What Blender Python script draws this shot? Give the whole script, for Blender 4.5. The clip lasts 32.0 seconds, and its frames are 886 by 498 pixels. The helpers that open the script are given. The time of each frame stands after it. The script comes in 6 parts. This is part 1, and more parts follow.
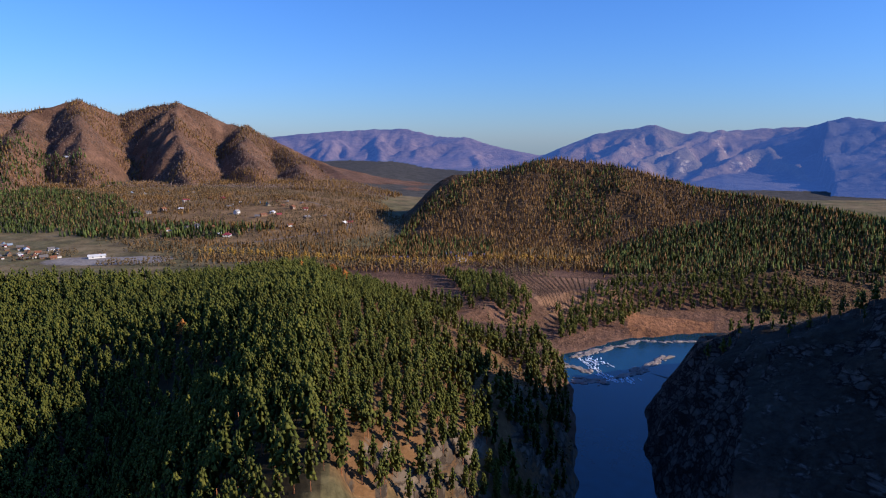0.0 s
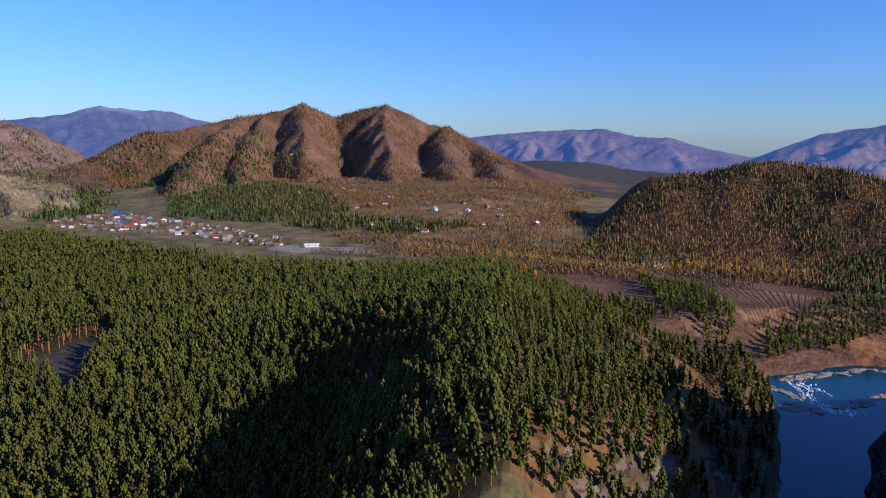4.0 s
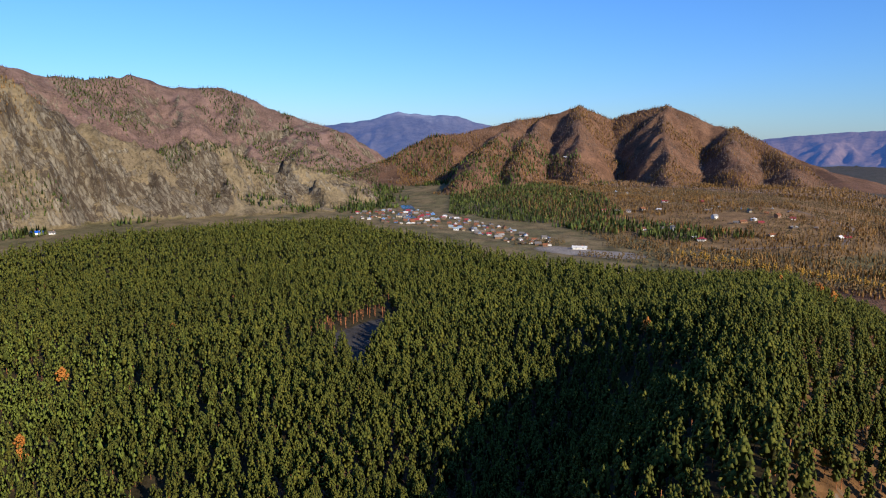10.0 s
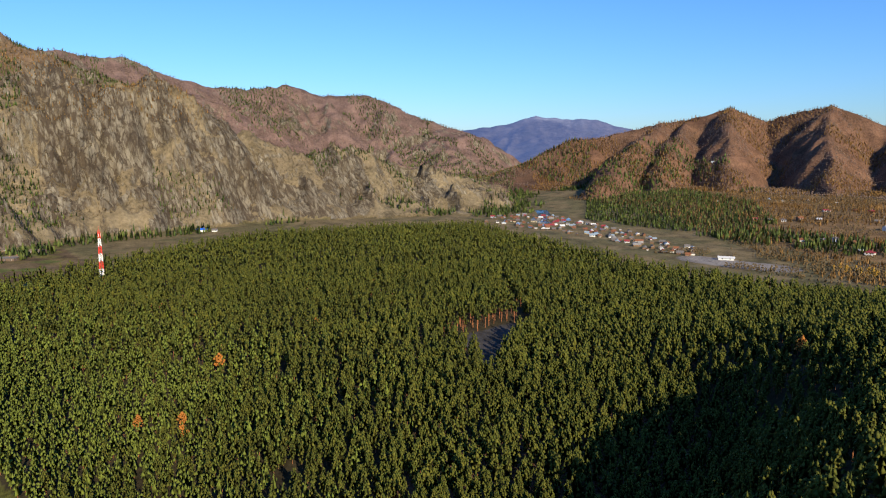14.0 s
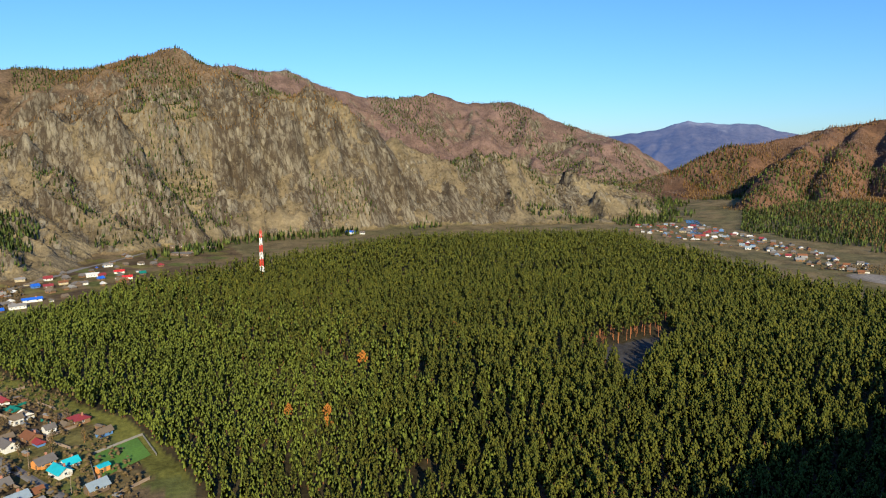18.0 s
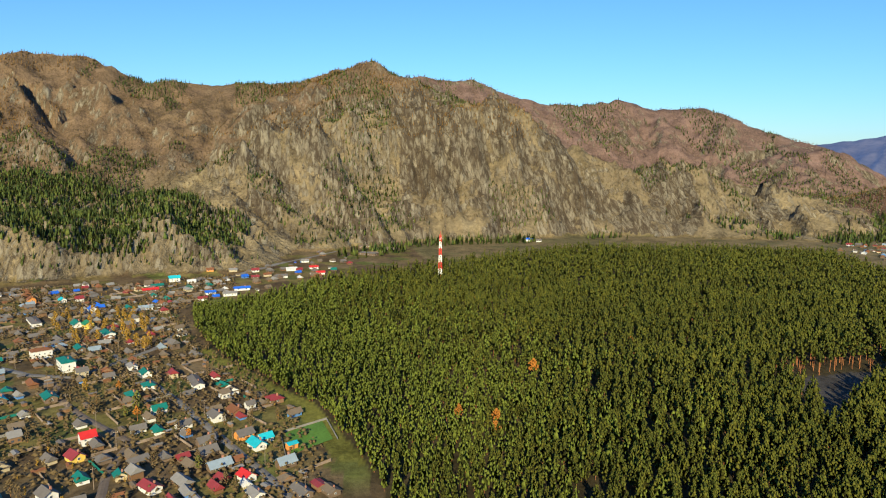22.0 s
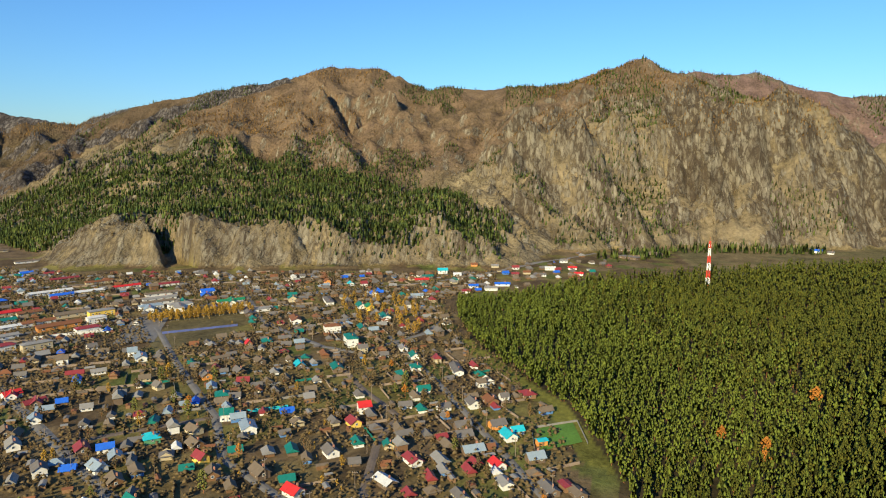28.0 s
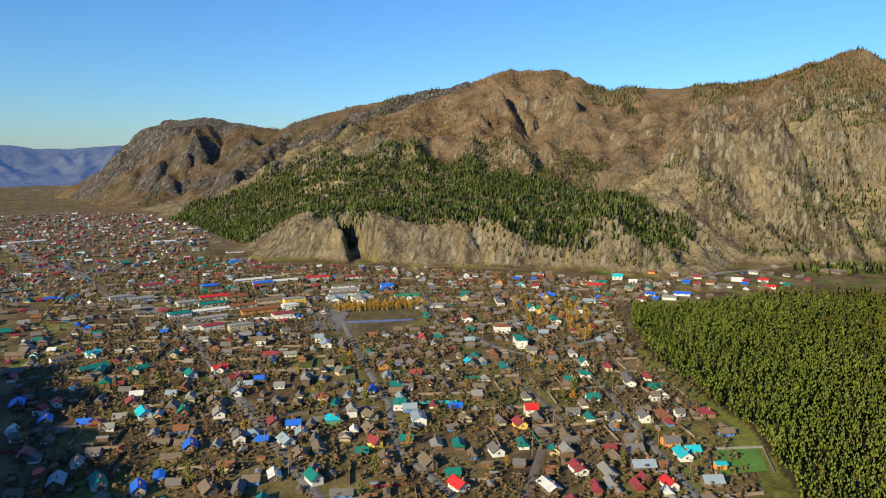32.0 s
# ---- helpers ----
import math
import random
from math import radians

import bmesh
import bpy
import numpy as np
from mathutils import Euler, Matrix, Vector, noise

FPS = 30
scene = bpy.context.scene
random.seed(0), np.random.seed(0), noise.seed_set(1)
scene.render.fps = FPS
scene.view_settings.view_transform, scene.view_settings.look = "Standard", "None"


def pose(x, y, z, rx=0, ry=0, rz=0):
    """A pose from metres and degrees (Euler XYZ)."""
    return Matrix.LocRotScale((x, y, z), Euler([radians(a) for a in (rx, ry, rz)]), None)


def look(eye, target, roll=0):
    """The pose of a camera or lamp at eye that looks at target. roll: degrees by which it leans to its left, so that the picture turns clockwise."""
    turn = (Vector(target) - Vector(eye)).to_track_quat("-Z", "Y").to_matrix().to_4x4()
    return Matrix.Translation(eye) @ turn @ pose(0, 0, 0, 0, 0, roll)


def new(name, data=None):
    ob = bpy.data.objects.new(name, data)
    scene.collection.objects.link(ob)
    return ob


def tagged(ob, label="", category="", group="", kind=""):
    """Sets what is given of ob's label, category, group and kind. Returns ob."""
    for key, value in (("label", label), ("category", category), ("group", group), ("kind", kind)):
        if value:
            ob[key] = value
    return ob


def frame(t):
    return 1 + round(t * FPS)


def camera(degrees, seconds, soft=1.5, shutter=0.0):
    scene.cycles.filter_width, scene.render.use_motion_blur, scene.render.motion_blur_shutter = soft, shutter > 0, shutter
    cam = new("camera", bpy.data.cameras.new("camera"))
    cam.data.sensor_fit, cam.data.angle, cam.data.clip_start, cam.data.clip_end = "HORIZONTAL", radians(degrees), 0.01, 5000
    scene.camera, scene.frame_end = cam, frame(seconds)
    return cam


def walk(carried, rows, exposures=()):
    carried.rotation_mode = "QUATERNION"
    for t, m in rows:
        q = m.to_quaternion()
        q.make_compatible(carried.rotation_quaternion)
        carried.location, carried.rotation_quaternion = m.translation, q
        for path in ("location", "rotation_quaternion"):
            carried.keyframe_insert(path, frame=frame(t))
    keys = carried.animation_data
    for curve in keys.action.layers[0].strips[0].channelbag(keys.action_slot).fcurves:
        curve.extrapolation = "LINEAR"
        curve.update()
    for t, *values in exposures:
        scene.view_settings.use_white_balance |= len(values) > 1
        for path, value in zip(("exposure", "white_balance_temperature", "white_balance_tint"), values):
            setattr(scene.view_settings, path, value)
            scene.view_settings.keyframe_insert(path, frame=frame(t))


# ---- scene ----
EYE_Z = 150.0
cam = camera(67.0, 32.0, soft=1.15)
# seconds, heading, pitch, roll in degrees; the camera hovers over one spot
PAN = (
    (0.0, -0.00, -9.19, -0.31),
    (0.5, 1.64, -9.19, -0.30),
    (1.0, 3.34, -9.17, -0.40),
    (1.5, 5.97, -9.17, -0.40),
    (2.0, 8.77, -9.19, -0.47),
    (2.5, 11.43, -9.23, -0.55),
    (3.0, 13.14, -9.26, -0.51),
    (3.5, 14.77, -9.27, -0.44),
    (5.5, 22.15, -9.25, -0.40),
    (6.0, 24.39, -9.26, -0.40),
    (6.5, 26.83, -9.29, -0.47),
    (7.0, 28.65, -9.30, -0.48),
    (7.5, 29.87, -9.27, -0.50),
    (8.0, 31.48, -9.28, -0.50),
    (8.5, 33.14, -9.25, -0.43),
    (9.0, 35.21, -9.26, -0.43),
    (9.5, 37.40, -9.26, -0.45),
    (10.0, 39.38, -9.23, -0.36),
    (10.5, 41.40, -9.24, -0.37),
    (11.0, 42.78, -9.22, -0.33),
    (11.5, 44.15, -9.19, -0.28),
    (12.0, 45.64, -9.15, -0.28),
    (12.5, 47.33, -9.08, -0.23),
    (13.0, 48.84, -9.01, -0.18),
    (13.5, 50.03, -8.96, -0.17),
    (15.5, 52.94, -8.72, -0.08),
    (16.0, 54.00, -8.68, -0.01),
    (16.5, 55.73, -8.60, 0.04),
    (17.0, 57.82, -8.51, 0.03),
    (17.5, 60.38, -8.45, 0.01),
    (18.0, 62.95, -8.38, -0.09),
    (18.5, 64.90, -8.33, -0.15),
    (19.0, 66.70, -8.21, -0.18),
    (19.5, 68.49, -7.92, -0.20),
    (20.0, 70.41, -7.88, -0.21),
    (20.5, 72.18, -7.84, -0.31),
    (21.0, 73.74, -7.83, -0.41),
    (21.5, 75.67, -7.82, -0.48),
    (22.0, 78.14, -7.83, -0.53),
    (22.5, 80.63, -7.84, -0.62),
    (23.0, 83.17, -7.86, -0.66),
    (23.5, 86.33, -7.89, -0.63),
    (24.0, 88.87, -7.86, -0.70),
    (24.5, 90.94, -7.83, -0.67),
    (26.5, 94.94, -7.83, -0.56),
    (27.0, 96.52, -7.89, -0.46),
    (27.5, 98.36, -7.89, -0.34),
    (28.0, 100.26, -7.94, -0.39),
    (28.5, 102.20, -7.93, -0.29),
    (29.0, 104.32, -7.95, -0.22),
    (29.5, 106.62, -8.01, -0.18),
    (30.0, 108.62, -8.10, -0.17),
    (30.5, 110.66, -8.08, -0.22),
    (31.0, 112.04, -8.00, -0.31),
    (31.5, 113.45, -7.97, -0.41),
    (32.0, 115.10, -7.88, -0.44),
)
walk(cam, [(t, pose(0, 0, EYE_Z, 90 + pitch, roll, head)) for t, head, pitch, roll in PAN],
     exposures=((0.0, 0.42, 5150, 22), (3.5, 0.42, 5150, 21), (8.0, 0.46, 5300, 16), (13.0, 0.56, 5600, 12), (20.0, 0.62, 5850, 2), (25.0, 0.68, 6200, -1), (32.0, 0.60, 6000, 2)))

# ---- light ----
SUN_AZ, SUN_EL = radians(105), radians(23.5)          # clockwise from +y, above the horizon
SUN_WAY = Vector((math.sin(SUN_AZ) * math.cos(SUN_EL), math.cos(SUN_AZ) * math.cos(SUN_EL), math.sin(SUN_EL)))
world = bpy.data.worlds.new("sky")
scene.world = world
world.use_nodes = True
sky = world.node_tree.nodes.new("ShaderNodeTexSky")
sky.sky_type, sky.sun_disc = "NISHITA", False
sky.sun_elevation, sky.sun_rotation = SUN_EL, SUN_AZ
sky.altitude, sky.air_density, sky.dust_density, sky.ozone_density = 600, 1.35, 0.2, 4.5
background = world.node_tree.nodes["Background"]
background.inputs["Strength"].default_value = 0.076
clear = world.node_tree.nodes.new("ShaderNodeMix")      # very clear, deep blue autumn air
clear.data_type, clear.blend_type = "RGBA", "MULTIPLY"
clear.inputs["Factor"].default_value, clear.inputs["B"].default_value = 1, (0.70, 0.95, 1.34, 1)
world.node_tree.links.new(sky.outputs[0], clear.inputs["A"])
world.node_tree.links.new(clear.outputs["Result"], background.inputs["Color"])
sun = new("sun", bpy.data.lights.new("sun", "SUN"))
sun.data.energy, sun.data.angle, sun.data.color = 5.0, radians(0.55), (1.0, 0.79, 0.49)
sun.matrix_world = look(SUN_WAY * 900, (0, 0, 0))

# ---- materials ----
def material(name, colour, rough=0.85, grain=0.6, amount=0.35, bump=0.15, coarse=0.08, metal=0.0, vary=0.0, island=0.0, other=None):
    """A surface of one colour with fine grain, coarse stains, relief, and a shift from piece to piece."""
    m = bpy.data.materials.new(name)
    m.use_nodes = True
    n, l = m.node_tree.nodes, m.node_tree.links
    b = n["Principled BSDF"]
    b.inputs["Roughness"].default_value, b.inputs["Metallic"].default_value = rough, metal
    b.inputs["Specular IOR Level"].default_value = 0.25
    geo = n.new("ShaderNodeNewGeometry")
    fine, big = n.new("ShaderNodeTexNoise"), n.new("ShaderNodeTexNoise")
    fine.inputs["Scale"].default_value, fine.inputs["Detail"].default_value = grain, 5
    big.inputs["Scale"].default_value, big.inputs["Detail"].default_value = coarse, 3
    for t in (fine, big):
        l.new(geo.outputs["Position"], t.inputs["Vector"])
    add = n.new("ShaderNodeMath"); add.operation = "ADD"
    l.new(fine.outputs["Fac"], add.inputs[0]); l.new(big.outputs["Fac"], add.inputs[1])
    last = add.outputs[0]
    if vary or island:
        info = n.new("ShaderNodeObjectInfo") if vary else None
        mul = n.new("ShaderNodeMath"); mul.operation = "MULTIPLY_ADD"
        l.new(info.outputs["Random"] if vary else geo.outputs["Random Per Island"], mul.inputs[0])
        mul.inputs[1].default_value = vary or island
        l.new(last, mul.inputs[2]); last = mul.outputs[0]
    span = n.new("ShaderNodeMapRange")
    top = 1.4 + (vary or island)
    span.inputs[1].default_value, span.inputs[2].default_value = 0.6, top
    span.inputs[3].default_value, span.inputs[4].default_value = 1 - amount, 1 + amount
    l.new(last, span.inputs[0])
    mix = n.new("ShaderNodeMix"); mix.data_type, mix.blend_type = "RGBA", "MULTIPLY"
    mix.inputs["Factor"].default_value = 1
    mix.inputs["A"].default_value = (*colour, 1)
    if other:
        blend = n.new("ShaderNodeMix"); blend.data_type = "RGBA"
        blend.inputs["A"].default_value, blend.inputs["B"].default_value = (*colour, 1), (*other, 1)
        l.new(geo.outputs["Random Per Island"], blend.inputs["Factor"])
        l.new(blend.outputs["Result"], mix.inputs["A"])
    l.new(span.outputs[0], mix.inputs["B"])
    l.new(mix.outputs["Result"], b.inputs["Base Color"])
    if bump:
        bp = n.new("ShaderNodeBump")
        bp.inputs["Strength"].default_value, bp.inputs["Distance"].default_value = min(1, bump * 3), bump
        l.new(fine.outputs["Fac"], bp.inputs["Height"]); l.new(bp.outputs[0], b.inputs["Normal"])
    return m


def land_material(name, rock=(0.30, 0.25, 0.168), dark=(0.070, 0.053, 0.036), grain=0.25, relief=2.0, strata=0.05, dip=(35, 62, 20), bed_size=(0.6, 0.6, 1.3), blocks=0.26):
    """Open land: its cover colour per place, broken by grain; bare rock with slanting strata where the rock value says so."""
    m = bpy.data.materials.new(name)
    m.use_nodes = True
    n, l = m.node_tree.nodes, m.node_tree.links
    b = n["Principled BSDF"]
    b.inputs["Roughness"].default_value, b.inputs["Specular IOR Level"].default_value = 0.95, 0.1
    geo = n.new("ShaderNodeNewGeometry")
    cover = n.new("ShaderNodeAttribute"); cover.attribute_name = "cover"
    rocky = n.new("ShaderNodeAttribute"); rocky.attribute_name = "rock"
    fine, big = n.new("ShaderNodeTexNoise"), n.new("ShaderNodeTexNoise")
    fine.inputs["Scale"].default_value, fine.inputs["Detail"].default_value, fine.inputs["Roughness"].default_value = grain, 7, 0.65
    big.inputs["Scale"].default_value, big.inputs["Detail"].default_value = grain * 0.12, 4
    for t in (fine, big):
        l.new(geo.outputs["Position"], t.inputs["Vector"])
    add = n.new("ShaderNodeMath"); add.operation = "ADD"
    l.new(fine.outputs["Fac"], add.inputs[0]); l.new(big.outputs["Fac"], add.inputs[1])
    span = n.new("ShaderNodeMapRange")
    for k, v in zip((1, 2, 3, 4), (0.7, 1.3, 0.45, 1.6)):
        span.inputs[k].default_value = v
    l.new(add.outputs[0], span.inputs[0])
    mix = n.new("ShaderNodeMix"); mix.data_type, mix.blend_type = "RGBA", "MULTIPLY"
    mix.inputs["Factor"].default_value = 1
    l.new(cover.outputs["Color"], mix.inputs["A"]); l.new(span.outputs[0], mix.inputs["B"])
    # slanting beds of rock
    turn = n.new("ShaderNodeMapping")
    turn.inputs["Rotation"].default_value = tuple(radians(a) for a in dip)
    turn.inputs["Scale"].default_value = tuple(strata * s for s in bed_size)
    l.new(geo.outputs["Position"], turn.inputs["Vector"])
    bed = n.new("ShaderNodeTexNoise")
    bed.inputs["Scale"].default_value, bed.inputs["Detail"].default_value, bed.inputs["Roughness"].default_value = 1.6, 8, 0.7
    bed.inputs["Distortion"].default_value = 0.6
    l.new(turn.outputs[0], bed.inputs["Vector"])
    crack = n.new("ShaderNodeTexNoise")
    crack.noise_type = "RIDGED_MULTIFRACTAL"
    crack.inputs["Scale"].default_value, crack.inputs["Detail"].default_value = 3.2, 6
    l.new(turn.outputs[0], crack.inputs["Vector"])
    # broken blocks, each of its own tone, parted by open joints
    block, joint = n.new("ShaderNodeTexVoronoi"), n.new("ShaderNodeTexVoronoi")
    joint.feature = "DISTANCE_TO_EDGE"
    bend = n.new("ShaderNodeVectorMath"); bend.operation = "MULTIPLY_ADD"
    l.new(bed.outputs["Color"], bend.inputs[0]); bend.inputs[1].default_value = (0.9, 0.9, 0.9); l.new(turn.outputs[0], bend.inputs[2])
    for v in (block, joint):
        v.inputs["Scale"].default_value = 2.3
        l.new(bend.outputs[0], v.inputs["Vector"])
    tone = n.new("ShaderNodeSeparateColor"); l.new(block.outputs["Color"], tone.inputs[0])
    open_joint = n.new("ShaderNodeMapRange")
    for k, v in zip((1, 2, 3, 4), (0.0, 0.13, -1.25 * blocks, 0.0)):
        open_joint.inputs[k].default_value = v
    l.new(joint.outputs["Distance"], open_joint.inputs[0])
    mass = n.new("ShaderNodeMath"); mass.operation = "MULTIPLY_ADD"
    l.new(tone.outputs[0], mass.inputs[0]); mass.inputs[1].default_value = blocks; l.new(open_joint.outputs[0], mass.inputs[2])
    body = n.new("ShaderNodeMath"); body.operation = "ADD"
    l.new(mass.outputs[0], body.inputs[0]); l.new(bed.outputs["Fac"], body.inputs[1])
    face = n.new("ShaderNodeMath"); face.operation = "MULTIPLY_ADD"
    l.new(crack.outputs["Fac"], face.inputs[0]); face.inputs[1].default_value = 0.12
    l.new(body.outputs[0], face.inputs[2])
    ramp = n.new("ShaderNodeValToRGB")
    ramp.color_ramp.elements[0].position, ramp.color_ramp.elements[0].color = 0.46, (*dark, 1)
    ramp.color_ramp.elements[1].position, ramp.color_ramp.elements[1].color = 0.88, (*rock, 1)
    l.new(face.outputs[0], ramp.inputs["Fac"])
    edge = n.new("ShaderNodeMath"); edge.operation = "MULTIPLY_ADD"
    l.new(bed.outputs["Fac"], edge.inputs[0]); edge.inputs[1].default_value = 1.4
    l.new(rocky.outputs["Fac"], edge.inputs[2])
    cut = n.new("ShaderNodeMapRange")
    cut.inputs[1].default_value, cut.inputs[2].default_value = 1.13, 1.25
    l.new(edge.outputs[0], cut.inputs[0])
    both = n.new("ShaderNodeMix"); both.data_type = "RGBA"
    l.new(cut.outputs[0], both.inputs["Factor"]); l.new(mix.outputs["Result"], both.inputs["A"]); l.new(ramp.outputs["Color"], both.inputs["B"])
    l.new(both.outputs["Result"], b.inputs["Base Color"])
    high = n.new("ShaderNodeMath"); high.operation = "MULTIPLY_ADD"
    l.new(face.outputs[0], high.inputs[0]); l.new(rocky.outputs["Fac"], high.inputs[1]); l.new(fine.outputs["Fac"], high.inputs[2])
    bp = n.new("ShaderNodeBump")
    bp.inputs["Strength"].default_value, bp.inputs["Distance"].default_value = 1.0, relief
    l.new(high.outputs[0], bp.inputs["Height"]); l.new(bp.outputs[0], b.inputs["Normal"])
    return m


# rock tones darkened to take in the shadow over the river bank
LAND = land_material("valley_land", (0.20, 0.155, 0.105), (0.05, 0.038, 0.026), grain=0.30, relief=0.5)
SLOPE = land_material("mountain_slope", (0.37, 0.33, 0.235), (0.08, 0.061, 0.040), grain=0.16, relief=4.0, strata=0.05, dip=(0, 30, 12), bed_size=(0.24, 1.1, 0.34), blocks=0.12)
CRAG = land_material("slanted_grey_rock", (0.235, 0.21, 0.185), (0.07, 0.06, 0.055), grain=0.16, relief=6.0, strata=0.055, dip=(25, 0, 40), bed_size=(0.35, 1.3, 0.5))
# the gorge's shade is put into this rock: both tones are darkened
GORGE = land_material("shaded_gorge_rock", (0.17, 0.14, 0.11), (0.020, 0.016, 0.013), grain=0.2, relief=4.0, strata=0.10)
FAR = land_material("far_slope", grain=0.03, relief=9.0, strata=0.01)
# blue emission stands in for haze on the far mountains, kept as a backdrop
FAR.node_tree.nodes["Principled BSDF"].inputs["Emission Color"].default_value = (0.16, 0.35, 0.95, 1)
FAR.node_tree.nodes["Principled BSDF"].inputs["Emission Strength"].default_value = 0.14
NEEDLE = material("pine_needles", (0.068, 0.086, 0.010), grain=1.3, amount=0.5, bump=0.2, coarse=0.02, island=0.4, other=(0.106, 0.104, 0.012))
NEEDLE_FAR = material("distant_needles", (0.062, 0.100, 0.024), grain=0.3, amount=0.45, bump=0, coarse=0.01, island=0.5, other=(0.110, 0.130, 0.025))
LARCH = material("autumn_larch_needles", (0.25, 0.145, 0.045), grain=0.5, amount=0.45, bump=0, coarse=0.012, island=0.6)
BARE = material("leafless_twigs", (0.185, 0.130, 0.095), grain=0.6, amount=0.4, bump=0, coarse=0.02, island=0.5)
BRUSH = material("brown_brushwood", (0.122, 0.086, 0.038), grain=0.6, amount=0.4, bump=0, coarse=0.02, island=0.5)
GOLD = material("yellow_birch_leaves", (0.32, 0.19, 0.025), grain=0.9, amount=0.45, bump=0.1, coarse=0.03, island=0.4)
ORANGE = material("orange_leaves", (0.34, 0.135, 0.02), grain=0.9, amount=0.4, bump=0.1, coarse=0.05)
BARK = material("red_pine_bark", (0.36, 0.15, 0.06), grain=1.5, amount=0.4, bump=0.03, coarse=0.2)
BARK_PALE = material("pale_birch_bark", (0.45, 0.42, 0.37), grain=2, amount=0.35, bump=0.02)
WATER = material("river_water", (0.008, 0.040, 0.070), rough=0.14, grain=0.12, amount=0.3, bump=0.12, coarse=0.02)
WATER.node_tree.nodes["Principled BSDF"].inputs["Specular IOR Level"].default_value = 0.35
FOAM = material("white_water", (0.72, 0.77, 0.80), rough=0.6, grain=0.8, amount=0.3, bump=0.2)
STONE = material("river_rock", (0.27, 0.225, 0.19), grain=0.7, amount=0.4, bump=0.3, vary=0.4)
ROAD = material("grey_road", (0.185, 0.17, 0.15), grain=0.8, amount=0.25, bump=0.02)
DIRT = material("dirt_track", (0.16, 0.125, 0.095), grain=0.6, amount=0.3, bump=0.05)

# ---- shape of the land ----
def hashed(i, j, k):
    v = np.sin(i * 127.1 + j * 311.7 + k * 74.7) * 43758.5453
    return v - np.floor(v)


def lattice(x, y, k=0):
    """Smooth noise, 0 to 1, one cell a unit."""
    i, j = np.floor(x), np.floor(y)
    u, v = x - i, y - j
    u, v = u * u * (3 - 2 * u), v * v * (3 - 2 * v)
    a, b = hashed(i, j, k), hashed(i + 1, j, k)
    c, d = hashed(i, j + 1, k), hashed(i + 1, j + 1, k)
    return (a * (1 - u) + b * u) * (1 - v) + (c * (1 - u) + d * u) * v


def fractal(x, y, octaves=4, k=0):
    total, size = 0.0, 0.5
    for o in range(octaves):
        total = total + size * lattice(x * 2 ** o, y * 2 ** o, k + o)
        size *= 0.5
    return total / (1 - 0.5 ** octaves)


def smooth(a, b, v):
    u = np.clip((v - a) / (b - a), 0, 1)
    return u * u * (3 - 2 * u)


def along(line, x, y):
    """Distance to a line of (x, y, ...) points, the way along it, the side (+ is its left), and its further values there."""
    line = np.array(line, float)
    best = np.full(np.shape(x), 1e12)
    way, side = np.zeros_like(best), np.zeros_like(best)
    rest = [np.zeros_like(best) for _ in range(line.shape[1] - 2)]
    run = 0.0
    for p, q in zip(line[:-1], line[1:]):
        e = q[:2] - p[:2]
        size = math.hypot(*e)
        u = np.clip(((x - p[0]) * e[0] + (y - p[1]) * e[1]) / size ** 2, 0, 1)
        dx, dy = x - p[0] - u * e[0], y - p[1] - u * e[1]
        d = dx * dx + dy * dy
        near = d < best
        best = np.where(near, d, best)
        way = np.where(near, run + u * size, way)
        side = np.where(near, np.sign(e[0] * (y - p[1]) - e[1] * (x - p[0])), side)
        for k, r in enumerate(rest):
            rest[k] = np.where(near, p[2 + k] + u * (q[2 + k] - p[2 + k]), r)
        run += size
    return np.sqrt(best), way, side, rest


def inside(ring, x, y):
    ring = list(ring)
    odd = np.zeros(np.shape(x), bool)
    for (ax, ay), (bx, by) in zip(ring, ring[1:] + ring[:1]):
        if ay == by:
            continue
        odd ^= ((ay > y) != (by > y)) & (x < (bx - ax) * (y - ay) / (by - ay) + ax)
    return odd


